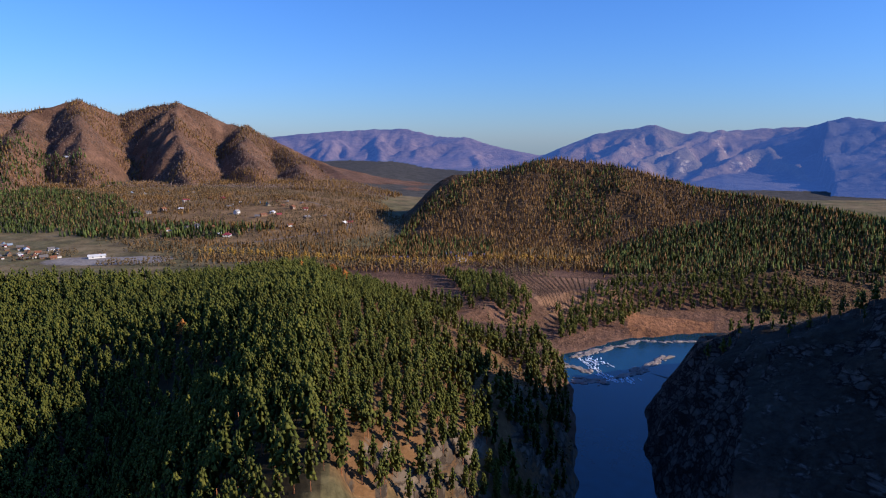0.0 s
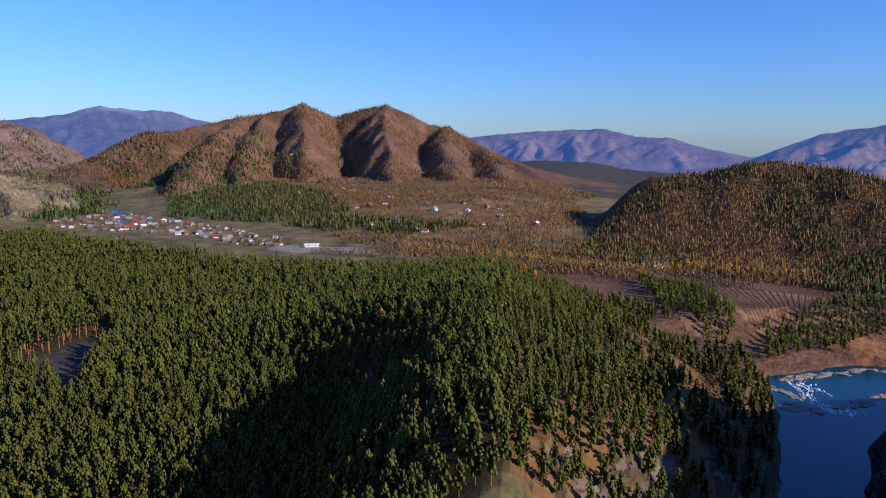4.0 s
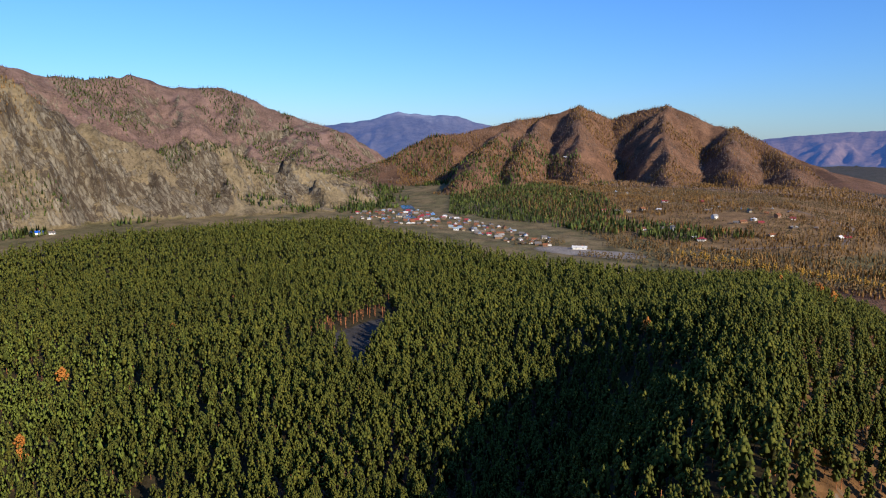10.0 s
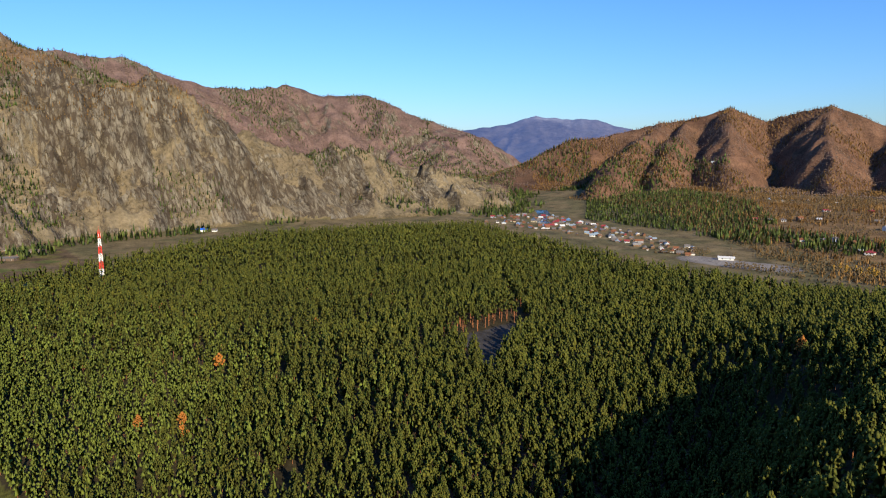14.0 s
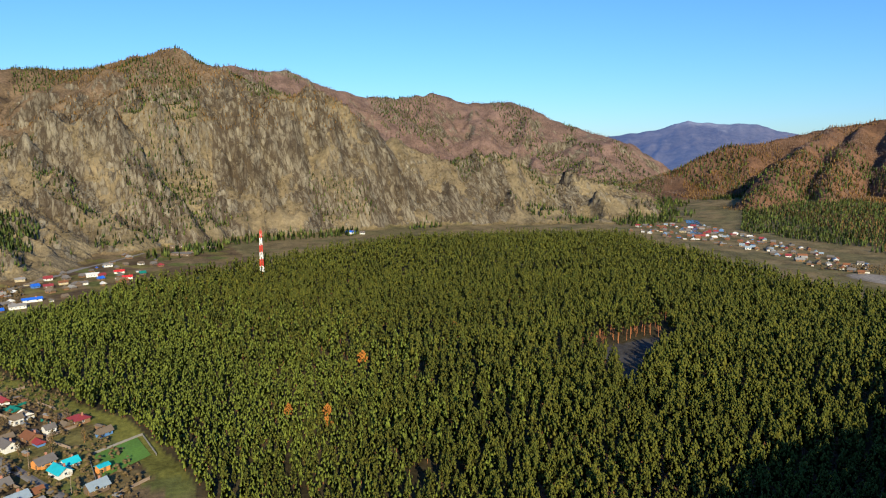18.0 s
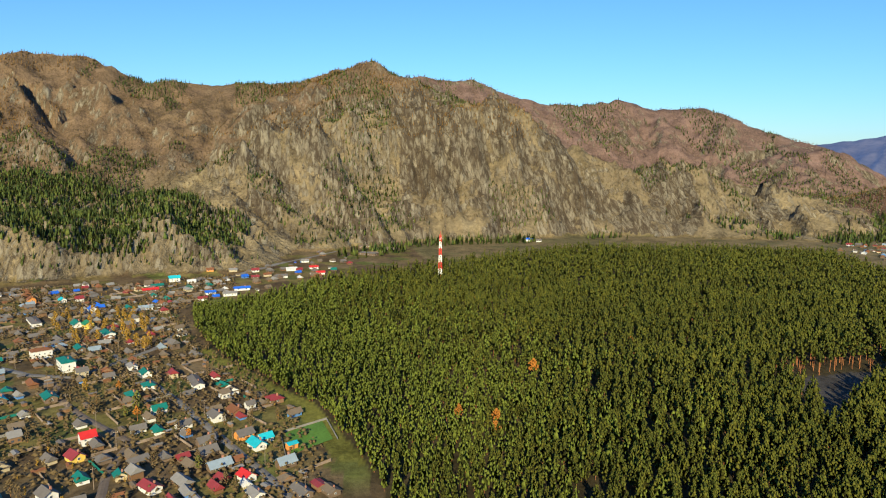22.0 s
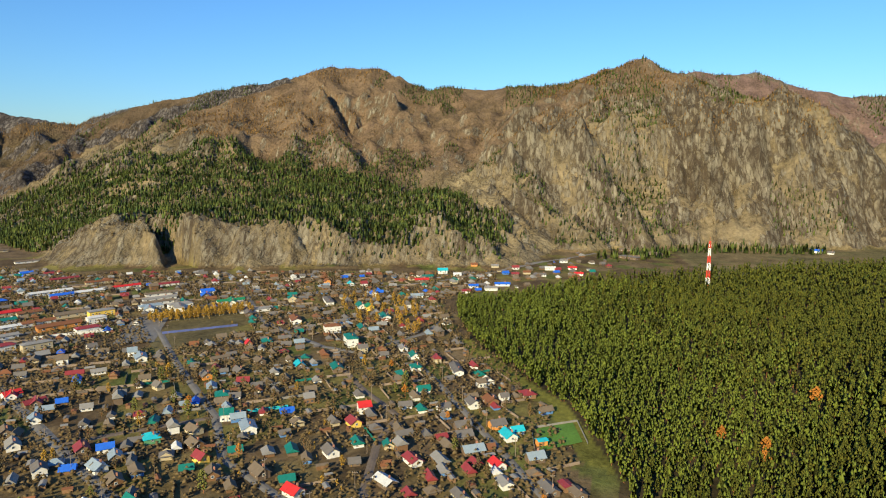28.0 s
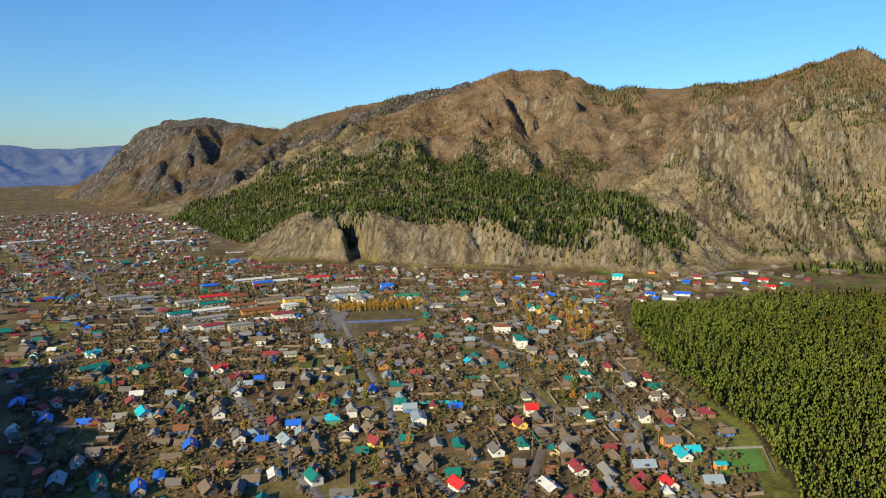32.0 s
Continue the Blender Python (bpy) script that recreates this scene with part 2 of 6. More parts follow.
# crest lines: x, y, height; then width of the flank, steepness, size of the spurs, their spacing
RIDGES = {
    "twin_peak_mountain": (((-1249, 1182, 34), (-1250, 1295, 68), (-1219, 1431, 131), (-1175, 1518, 140), (-1066, 1633, 182), (-1018, 1675, 186),
                            (-922, 1718, 219), (-853, 1798, 184), (-713, 1815, 219), (-604, 1854, 170), (-529, 1856, 151), (-433, 1829, 107),
                            (-314, 1772, 58), (-178, 1489, 22), (-95, 1246, 4)), 560, 2.9, 10, 105),
    "snowy_far_mountain": (((-2881, 2386, 183), (-2676, 2613, 224), (-2559, 2729, 277), (-2488, 2852, 260), (-2375, 2947, 262),
                            (-2164, 3052, 194), (-1909, 3217, 92)), 1300, 1.8, 30, 380),
    "purple_ridge": (((-1366, 1392, 70), (-1477, 1421, 120), (-1610, 1425, 154), (-1757, 1406, 185), (-1876, 1330, 239), (-1935, 1244, 282),
                      (-2007, 1123, 275), (-2067, 1008, 310), (-2067, 889, 290), (-2065, 759, 293), (-2039, 681, 301), (-2038, 507, 354),
                      (-1981, 273, 351), (-1900, 100, 300)), 720, 1.6, 30, 210),
    "cliff_massif": (((-1472, -626, 290), (-1510, -610, 302), (-1556, -550, 325), (-1589, -443, 322), (-1568, -321, 275), (-1591, -167, 275),
                      (-1580, 3, 284), (-1548, 79, 307), (-1442, 150, 317), (-1387, 191, 282), (-1217, 284, 223), (-1142, 370, 202),
                      (-1114, 445, 162), (-1101, 570, 119), (-1054, 708, 87), (-1017, 760, 65), (-963, 812, 45), (-924, 841, 25), (-881, 858, 4)), 900, 1.45, 40, 170),
    "craggy_spur": (((-1291, -2167, 2), (-1271, -1917, 4), (-1293, -1804, 51), (-1284, -1666, 112), (-1266, -1546, 170), (-1273, -1500, 194), (-1281, -1461, 199), (-1304, -1394, 210), (-1335, -1306, 217), (-1355, -1260, 209), (-1370, -1210, 199), (-1394, -1108, 187), (-1389, -1054, 203), (-1383, -955, 224), (-1472, -626, 290)), 560, 1.9, 30, 120),
    "wooded_hill": (((-80, 960, 18), (-25, 965, 52), (13, 970, 71), (77, 972, 75), (134, 971, 91), (177, 984, 95), (235, 951, 87), (282, 918, 75),
                     (340, 866, 56), (377, 817, 53), (407, 757, 48), (440, 668, 39), (560, 600, 42)), 240, 1.25, 10, 90),
    "ribbed_mountain": (((300, 2790, 20), (383, 2774, 52), (494, 2756, 103), (613, 2681, 153), (802, 2578, 184), (900, 2546, 153), (1008, 2451, 166),
                         (1074, 2368, 140), (1300, 2200, 130)), 800, 2.1, 30, 240),
    "shaded_mountain": (((757, 2277, 2), (904, 2224, 50), (1056, 2243, 115), (1208, 2258, 170), (1304, 2203, 202), (1347, 2082, 186), (1520, 1840, 208),
                         (1920, 1440, 232)), 830, 1.2, 20, 200),
    "distant_right_ridge": (((1347, 3484, 154), (1469, 3434, 182), (1741, 3304, 198), (2034, 3132, 168), (2822, 2241, 186)), 900, 1.1, 50, 300),
    "distant_ridge": (((-1395, 3534, 120), (-944, 3598, 137), (-684, 3657, 163), (-445, 3693, 180), (-217, 3713, 190), (-46, 3627, 145), (128, 3438, 136),
                       (237, 3340, 98), (458, 3222, 54), (837, 3348, 92)), 900, 2.0, 30, 260),
    "distant_left_ridge": (((-1305, -3567, 146), (-1917, -3110, 163), (-2026, -3041, 144), (-2139, -2962, 146), (-2235, -2891, 158), (-2697, -2436, 181)),
                           1000, 1.9, 60, 320),
    # past (178, 281) the crest is unseen, raised to shadow bank and village
    "gorge_cliff": (((100, 352, -4), (120, 336, 12), (136, 326, 21), (156, 308, 36), (178, 281, 52), (215, 250, 86), (268, 215, 150), (285, 120, 150),
                     (260, 20, 112), (200, -90, 106), (130, -190, 114), (95, -270, 121), (50, -420, 136), (200, -700, 120)), 112, 0.85, 10, 60),
    "back_hills": (((300, -700, 120), (-200, -1700, 160), (-300, -3000, 200)), 600, 1.1, 30, 200),
    # unseen hills, their height added to cast shadow on the riverside plain
    "east_hills": (((560, 250, 130), (700, 380, 205), (830, 560, 228), (1050, 640, 220), (1300, 300, 200), (1200, -900, 190), (500, -1400, 160)), 400, 1.3, 30, 200),
}
# foot of the cliffs along the valley floor; the mountains stand on its right
FOOT = ((-2300, -4300), (-1500, -2500), (-1274, -1890), (-983, -1116), (-835, -784), (-606, -520), (-622, -390), (-656, -263), (-711, -68), (-828, 0),
        (-942, 157), (-955, 489), (-853, 777), (-860, 900), (-1150, 1180), (-1400, 1420), (-1800, 2100), (-2000, 3300))
CLIFFED = ("cliff_massif", "craggy_spur", "purple_ridge", "snowy_far_mountain")
# river: x, y, half width
RIVER = ((-60, -160, 14), (10, 30, 15), (52, 170, 15), (71, 251, 15), (80, 300, 13), (96, 361, 20), (108, 405, 35), (150, 437, 33), (200, 455, 28),
         (290, 470, 26), (420, 470, 30), (700, 420, 40))
WATER_Z = -22.0
MOUND = ((-10, 90, 42), (-36, 185, 46), (-56, 300, 40), (-78, 410, 27), (-98, 510, 16), (-130, 590, 2))
LOW_CLIFF = ((-600, -560, 26), (-612, -480, 46), (-622, -390, 52), (-656, -263, 50), (-700, -100, 44), (-740, -60, 30), (-800, -20, 20))


def ridged(x, y, octaves=4, k=0):
    """Noise with sharp crests, 0 to 1."""
    total, size, top = 0.0, 0.5, 0.0
    for o in range(octaves):
        total = total + size * (1 - np.abs(2 * lattice(x * 2.1 ** o + 7.3 * o, y * 2.1 ** o, k + o) - 1)) ** 2
        top += size
        size *= 0.5
    return total / top


# side ribs that run down from the crest: start, end, height at the start
RIBS = {
    "twin_peak_mountain": [((-713, 1815), (-600, 1560), (-490, 1311), 217, 0.56, 0.10), ((-540, 1850), (-450, 1570), (-352, 1303), 158, 0.54, 0.06), ((-922, 1718), (-800, 1500), (-683, 1279), 217, 0.60, 0.14),
                           ((-1018, 1675), (-900, 1420), (-775, 1166), 184, 0.62, 0.20), ((-1066, 1633), (-955, 1370), (-827, 1067), 178, 0.68, 0.26),
                           ((-433, 1829), (-330, 1600), (-270, 1400), 104)],
}


def side_ribs(name, gap, reach, seed, first=0.0, last=1e9):
    """Ribs at uneven steps along a crest, towards the valley."""
    rng = np.random.default_rng(seed)
    line = RIDGES[name][0]
    made, run, due = [], 0.0, first + gap * 0.5
    for p, q in zip(line[:-1], line[1:]):
        e = Vector((q[0] - p[0], q[1] - p[1]))
        size = e.length
        while due < run + size and due < last:
            u = (due - run) / size
            at = Vector((p[0], p[1])) + e * u
            n = Vector((-e.y, e.x)).normalized()
            if n.dot(at) > 0:
                n = -n
            n = (n + e.normalized() * rng.uniform(-0.55, 0.55)).normalized()
            side = Vector((-n.y, n.x)) * rng.uniform(-0.16, 0.16) * reach
            far = reach * rng.uniform(0.75, 1.1)
            z = (p[2] + (q[2] - p[2]) * u) * rng.uniform(0.86, 1.0)
            made.append((tuple(at), tuple(at + n * far * 0.5 + side), tuple(at + n * far), z))
            due += gap * rng.uniform(0.6, 1.4)
        run += size
    return made


def rib_height(ribs, width, x, y):
    h = np.full(np.shape(x), -1e3)
    for a, b, c, z, *shape in ribs:
        mid, end = shape or (0.62, 0.14)
        pts = np.array((a, b, c))
        (x0, y0), (x1, y1) = pts.min(0) - width, pts.max(0) + width
        m = (x > x0) & (x < x1) & (y > y0) & (y < y1)
        if not m.any():
            continue
        xs, ys = x[m], y[m]
        wob, bow = 38 * (fractal(xs / 90, ys / 90, 4, 12) - 0.5), 38 * (fractal(xs / 90, ys / 90, 4, 29) - 0.5)
        d, s, side, (zz,) = along(((*a, z), (*b, z * mid), (*c, z * end)), xs + wob, ys + bow)
        d = np.sqrt(d * d + 64) - 8
        body = zz - d * (0.74 + 0.16 * fractal(xs / 40, ys / 40, 3, 19)) * np.clip(z / 150, 0.85, 1.2)
        h[m] = np.maximum(h[m], body)
    return h


def ridge_height(name, x, y):
    line, width, power, spur, gap = RIDGES[name]
    d, s, side, (z,) = along(line, x, y)
    seed = len(name)
    z = z * (0.975 + 0.05 * fractal(s / 45, s * 0 + seed, 3))
    u = np.clip(d / width, 0, 1)
    warp = s + 45 * (fractal(x / 170, y / 170, 3, 5) - 0.5)
    down = 1 - np.abs(2 * fractal(warp / gap, d / (gap * 7.0), 3, seed) - 1) * 2.2
    knot = ridged(x / (gap * 1.5), y / (gap * 1.5), 4, seed) * 1.6 - 0.7
    rib = knot if name in ("cliff_massif", "craggy_spur") else 0.75 * down + 0.45 * knot
    body = z * np.clip(1 - u, 0, 1) ** power
    size = np.clip(z / 150, 0.12, 1.2) * (1 - u)
    rough = 14 * (ridged(x / 48, y / 48, 3, 3) - 0.45) * smooth(0.02, 0.2, u)
    h = body + (spur * (rib - 0.35) * smooth(0, 0.32, u) + rough) * size
    if name in RIBS:
        h = np.maximum(h, rib_height(RIBS[name], width, x, y) + rough * 0.8 * np.clip(z / 150, 0.2, 1))
    return h


RIBS["purple_ridge"] = side_ribs("purple_ridge", 130, 470, 3)
RIBS["ribbed_mountain"] = side_ribs("ribbed_mountain", 120, 620, 4)
RIBS["craggy_spur"] = side_ribs("craggy_spur", 62, 430, 5)
RIBS["cliff_massif"] = side_ribs("cliff_massif", 105, 620, 6)
RIBS["distant_ridge"] = side_ribs("distant_ridge", 200, 700, 7)
RIBS["snowy_far_mountain"] = side_ribs("snowy_far_mountain", 230, 900, 8)
RIBS["shaded_mountain"] = side_ribs("shaded_mountain", 230, 600, 9)
RIBS["distant_left_ridge"] = side_ribs("distant_left_ridge", 230, 700, 10)


def land(x, y):
    """Height of the ground, and which mountain it belongs to (-1: the valley floor)."""
    x, y = np.asarray(x, float), np.asarray(y, float)
    r = np.hypot(x, y)
    h = 2.2 * (fractal(x / 90, y / 90, 3) - 0.5) + 1.0
    # the terrace under the twin peaks rises gently
    h = h + 26 * smooth(620, 960, y + 0.3 * x) * smooth(-1250, -900, x) * (1 - 0.6 * smooth(-260, -60, x))
    d, s, side, (z,) = along(MOUND, x, y)
    rough = 5 * (fractal(x / 22, y / 22, 4, 3) - 0.5) + 7 * (fractal(x / 60, y / 60, 3, 8) - 0.5)
    left = z * (1 - smooth(0, 88 + 100 * smooth(230, 340, y), d)) - 9 * smooth(35, 85, d) * (1 - smooth(110, 200, d)) * smooth(50, 130, y) * (1 - smooth(230, 330, y))
    right = z - d * 0.20 - 0.0016 * d * d + rough * smooth(0, 40, d) * 1.5
    mound = np.where(side > 0, left + 0.4 * rough * (1 - smooth(0, 90, d)) * smooth(0, 30, d), right)
    zone = (y > 40) & (y < 640)
    h = np.where(zone & (side > 0), h + mound, h)
    low = -7 - 8 * smooth(560, 440, y) * smooth(60, 130, x)
    h = np.where(zone & (side <= 0), np.maximum(mound, low + 1.5 * (fractal(x / 25, y / 25, 3) - 0.5)), h)
    h = np.where((y >= 600) & (x > -140), h - 6 * smooth(-140, 0, x), h)
    foot_d, foot_s, foot_side, _ = along(FOOT, x, y)
    into = np.where(foot_side > 0, foot_d, -foot_d)
    owner = np.full(np.shape(x), -1)
    base = h.copy()
    crag = fractal(foot_s / 38 + 0.004 * x, into / 130, 4, 21)
    for k, name in enumerate(RIDGES):
        z = ridge_height(name, x, y)
        if name in CLIFFED:
            z = z * np.clip((into + 5 + 70 * (crag - 0.5)) / 190, 0, 1) ** 0.75
            if name == "cliff_massif":
                d, s, side, (top,) = along(LOW_CLIFF, x, y)
                step = top * (0.82 + 0.36 * fractal(x / 70, y / 70, 3, 24)) * smooth(-6, 58, into + 46 * (crag - 0.5)) * (1 - smooth(150, 420, d))
                step = step + (7 * (fractal(x / 26, y / 26, 4, 4) - 0.5) + 5 * (ridged(x / 13, y / 13, 3, 14) - 0.5)) * smooth(0, 20, into)
                z = np.maximum(z, step)
                # the dark gully through the low cliff
                g, _, _, _ = along(((-606, -372), (-626, -384), (-660, -420), (-700, -470)), x, y)
                z = z - 42 * (1 - smooth(2, 19, g)) * smooth(-6, 14, into)
                flute = ridged(foot_s / 55 + 0.3 * fractal(x / 60, y / 60, 2, 2), into / 260, 3, 31) - 0.45
                z = z + (22 + 34 * smooth(-160, 60, y)) * flute * smooth(5, 60, into) * smooth(-260, -140, y) * (1 - smooth(180, 480, into))
                seam = ridged(foot_s / 64 + 0.7 * fractal(x / 50, y / 50, 3, 35) + into / 160, into / 240, 2, 33)
                z = z - 8 * smooth(0.62, 0.86, seam) * smooth(3, 22, into) * (1 - smooth(70, 150, into)) * smooth(-100, -180, y)
                z = z + 14 * (ridged(x / 30, y / 30, 3, 17) - 0.5) * smooth(0, 30, into) * (1 - smooth(200, 420, into))
        elif name == "wooded_hill":
            z = z * smooth(-105, 5, x + 20 * (crag - 0.5))
        elif name == "gorge_cliff":
            z = z + 14 * (fractal(x / 18, y / 18, 4, 9) - 0.5) * smooth(8, 40, z)
        over = z > h
        h = np.where(over, z, h)
        owner = np.where(over & (z > base + 2.5), k, owner)
    # the river has cut its bed
    d, s, side, (w,) = along(RIVER, x, y)
    w = w + 7 * (fractal(s / 22, side * 3.0, 3, 13) - 0.5)
    gentle = smooth(405, 450, y) * (side > 0)
    bank = WATER_Z - 2.5 + np.maximum(d - w, 0) * ((1 - gentle) * (1.15 + 0.5 * fractal(x / 15, y / 15, 2, 6)) + 0.15 * gentle) + 1.5 * (fractal(x / 6, y / 6, 2) - 0.5)
    bank = bank + gentle * (2.2 * smooth(0, 6, d - w) + 0.5 * np.maximum(d - w - 45, 0))
    h = np.where(((d < 120) | (gentle > 0.02)) & (r < 1100) & (y < 1000), np.minimum(h, np.maximum(bank, WATER_Z - 2.5)), h)
    return h, owner


FOREST = ((-530, -85), (-470, -72), (-413, -53), (-350, -16), (-317, 4), (-262, 20), (-200, 30), (-120, 40), (-60, 80), (-25, 140), (30, 190), (62, 250), (70, 330),
          (76, 400), (50, 470), (-10, 510), (-86, 530), (-208, 522), (-347, 538), (-482, 563), (-590, 590), (-687, 632), (-724, 620), (-796, 344), (-662, 95),
          (-640, 50), (-560, -40))
CLEARING = ((-305, 252), (-311, 268), (-309, 285), (-311, 302), (-309, 322), (-306, 330), (-292, 310), (-284, 286), (-246, 240), (-248, 231), (-280, 250))
GRAVEL = ((-372, 650), (-330, 652), (-292, 660))
BENCH = ((-700, -640), (-690, -540), (-672, -440), (-692, -300), (-715, -170), (-760, -70), (-850, -60), (-1000, -200), (-1090, -420), (-1110, -640), (-1060, -860),
         (-980, -1010), (-900, -980), (-800, -800))
ORCHARD = ((56, 595), (173, 570), (135, 514), (83, 492), (68, 513))
TERRACE = ((-900, 1060), (-720, 1290), (-300, 1350), (-110, 1150), (-60, 900), (-120, 760), (-300, 760), (-520, 900))


def cover_of(x, y, h, owner, slope):
    """Land cover colour and bareness of the rock at each place."""
    n1, n2, n3 = fractal(x / 40, y / 40, 4, 40), fractal(x / 140, y / 140, 3, 41), fractal(x / 9, y / 9, 2, 42)
    c = np.zeros((len(x), 3))
    rock = np.zeros(len(x))

    def put(mask, colour):
        w = np.clip(mask, 0, 1).reshape(-1, 1)
        c[:] = c * (1 - w) + np.array(colour) * w
    put(np.ones(len(x)), (0.165, 0.126, 0.060))
    put(smooth(0.45, 0.6, n1), (0.122, 0.104, 0.046))
    names = list(RIDGES)
    mountain = owner >= 0
    put(mountain, (0.112, 0.080, 0.048))
    put(mountain * smooth(0.5, 0.62, n1), (0.136, 0.092, 0.053))
    put(mountain * smooth(0.56, 0.66, n2) * 0.6, (0.077, 0.065, 0.034))
    # shaded_mountain and distant_left_ridge lean blue in place of haze
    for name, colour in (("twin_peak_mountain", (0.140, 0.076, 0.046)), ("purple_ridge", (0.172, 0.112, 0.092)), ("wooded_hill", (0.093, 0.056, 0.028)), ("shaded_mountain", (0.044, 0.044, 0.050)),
                         # gorge_cliff's near-black cover carries the shade on it
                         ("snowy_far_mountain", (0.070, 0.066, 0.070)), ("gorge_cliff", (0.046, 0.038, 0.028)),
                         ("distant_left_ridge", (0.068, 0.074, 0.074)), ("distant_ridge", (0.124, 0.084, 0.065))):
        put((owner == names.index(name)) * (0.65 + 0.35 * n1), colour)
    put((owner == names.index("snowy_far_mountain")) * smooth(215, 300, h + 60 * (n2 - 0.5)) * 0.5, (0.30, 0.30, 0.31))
    rock = np.where(mountain, smooth(0.55, 1.3, slope) * 0.5, 0)
    # rock breaks out in bands that run down the fall line, with scree between them at the foot
    fd, fs, fside, _ = along(FOOT, x, y)
    into = np.where(fside > 0, fd, -fd)
    band = ridged(fs / 62 + 0.8 * fractal(x / 90, y / 90, 3, 45), into / 190, 4, 46)
    cliffs = (owner == names.index("cliff_massif")) * (1 - smooth(300, 620, into + 200 * (n2 - 0.5)) * smooth(600, 350, y))
    rock = rock + cliffs * (0.50 * smooth(0.36, 0.70, band) + 0.02 - 0.16 * smooth(-150, -300, y))
    put((owner == names.index("cliff_massif")) * (1 - smooth(60, 130, into)) * smooth(0.36, 0.26, band) * 0.6, (0.150, 0.130, 0.102))
    crags = owner == names.index("craggy_spur")
    slant = ridged((x + 0.9 * y) / 95 + 0.5 * fractal(x / 60, y / 60, 3, 47), (h * 1.4 - y * 0.2) / 260, 4, 48)
    rock = np.where((owner == names.index("cliff_massif")) & (y < -150) & (into < 110), np.maximum(rock, 0.34 + 0.3 * n1), rock)
    rock = rock + (owner == names.index("purple_ridge")) * 0.45 * smooth(0.45, 0.7, band)
    rock = rock + crags * (0.85 * smooth(0.40, 0.60, slant))
    for name, more in (("gorge_cliff", 0.35), ("wooded_hill", -0.6), ("twin_peak_mountain", -0.35),
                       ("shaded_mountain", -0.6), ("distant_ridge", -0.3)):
        rock = rock + more * (owner == names.index(name))
    put((owner == names.index("cliff_massif")) * smooth(220, 420, into) * (0.5 + 0.5 * n1), (0.158, 0.108, 0.064))
    put((owner == names.index("cliff_massif")) * (1 - smooth(220, 420, into)) * (0.5 + 0.5 * n1), (0.215, 0.172, 0.096))
    put((owner < 0) & (y > 1350), (0.060, 0.056, 0.046))
    # valley floor
    low = ~mountain
    forest = inside(FOREST, x, y)
    put(low & forest, (0.050, 0.040, 0.020))
    d, s, side, _ = along(MOUND, x, y)
    steep = low & forest & (side < 0) & (y > 60)
    put(steep * (0.6 + 0.4 * n1), (0.165, 0.088, 0.034))
    rock = np.where(steep, smooth(0.45, 1.1, slope) * 0.42 + 0.2 * (n1 > 0.58), rock)
    put((low & inside(CLEARING, x, y)) * 1.0, (0.06, 0.055, 0.05))
    put((low & inside(BENCH, x, y)) * 0.6, (0.062, 0.053, 0.028))
    put((low & inside(TERRACE, x, y)) * (0.6 + 0.4 * n2), (0.200, 0.122, 0.055))
    put(inside(ORCHARD, x, y) * 1.0, (0.26, 0.150, 0.080))
    put((inside(((145, 522), (212, 506), (196, 470), (138, 470)), x, y)) * (0.7 + 0.3 * n1), (0.26, 0.125, 0.055))
    put(low & (along(GRAVEL, x, y)[0] < 21), (0.23, 0.205, 0.175))
    rd, _, _, (rw,) = along(RIVER, x, y)
    rock = np.where(low & (rd < rw + 22) & (h < -9), 0.55, rock)
    # village ground: patches of dug soil, dry grass and yards, squared up with the lanes
    vill = low & ~forest & (x < -120) & (y < 140)
    a = radians(33)
    p, q = x * math.cos(a) + y * math.sin(a), -x * math.sin(a) + y * math.cos(a)
    cell = hashed(np.floor(p / 23), np.floor(q / 17 + np.floor(p / 23) * 0.37), 3)
    for lo, hi, colour in ((0, 0.38, (0.092, 0.062, 0.034)), (0.38, 0.56, (0.135, 0.100, 0.040)), (0.56, 0.66, (0.092, 0.105, 0.026)), (0.66, 0.8, (0.140, 0.100, 0.052)),
                           (0.8, 1.0, (0.145, 0.125, 0.036))):
        put((vill & (cell >= lo) & (cell < hi)) * (0.7 + 0.3 * n3), colour)
    put((vill & (np.hypot(x, y) > 900)) * smooth(0.4, 0.6, n2), (0.136, 0.096, 0.053))
    put((along(((-262, 22), (-317, 6), (-350, -14), (-413, -50)), x, y)[0] < 13) & low & ~forest, (0.15, 0.145, 0.03))
    put((along(((-380, -232), (-430, -250), (-455, -225)), x, y)[0] < 24) & low, (0.118, 0.096, 0.043))
    return c, np.clip(rock, 0, 1)


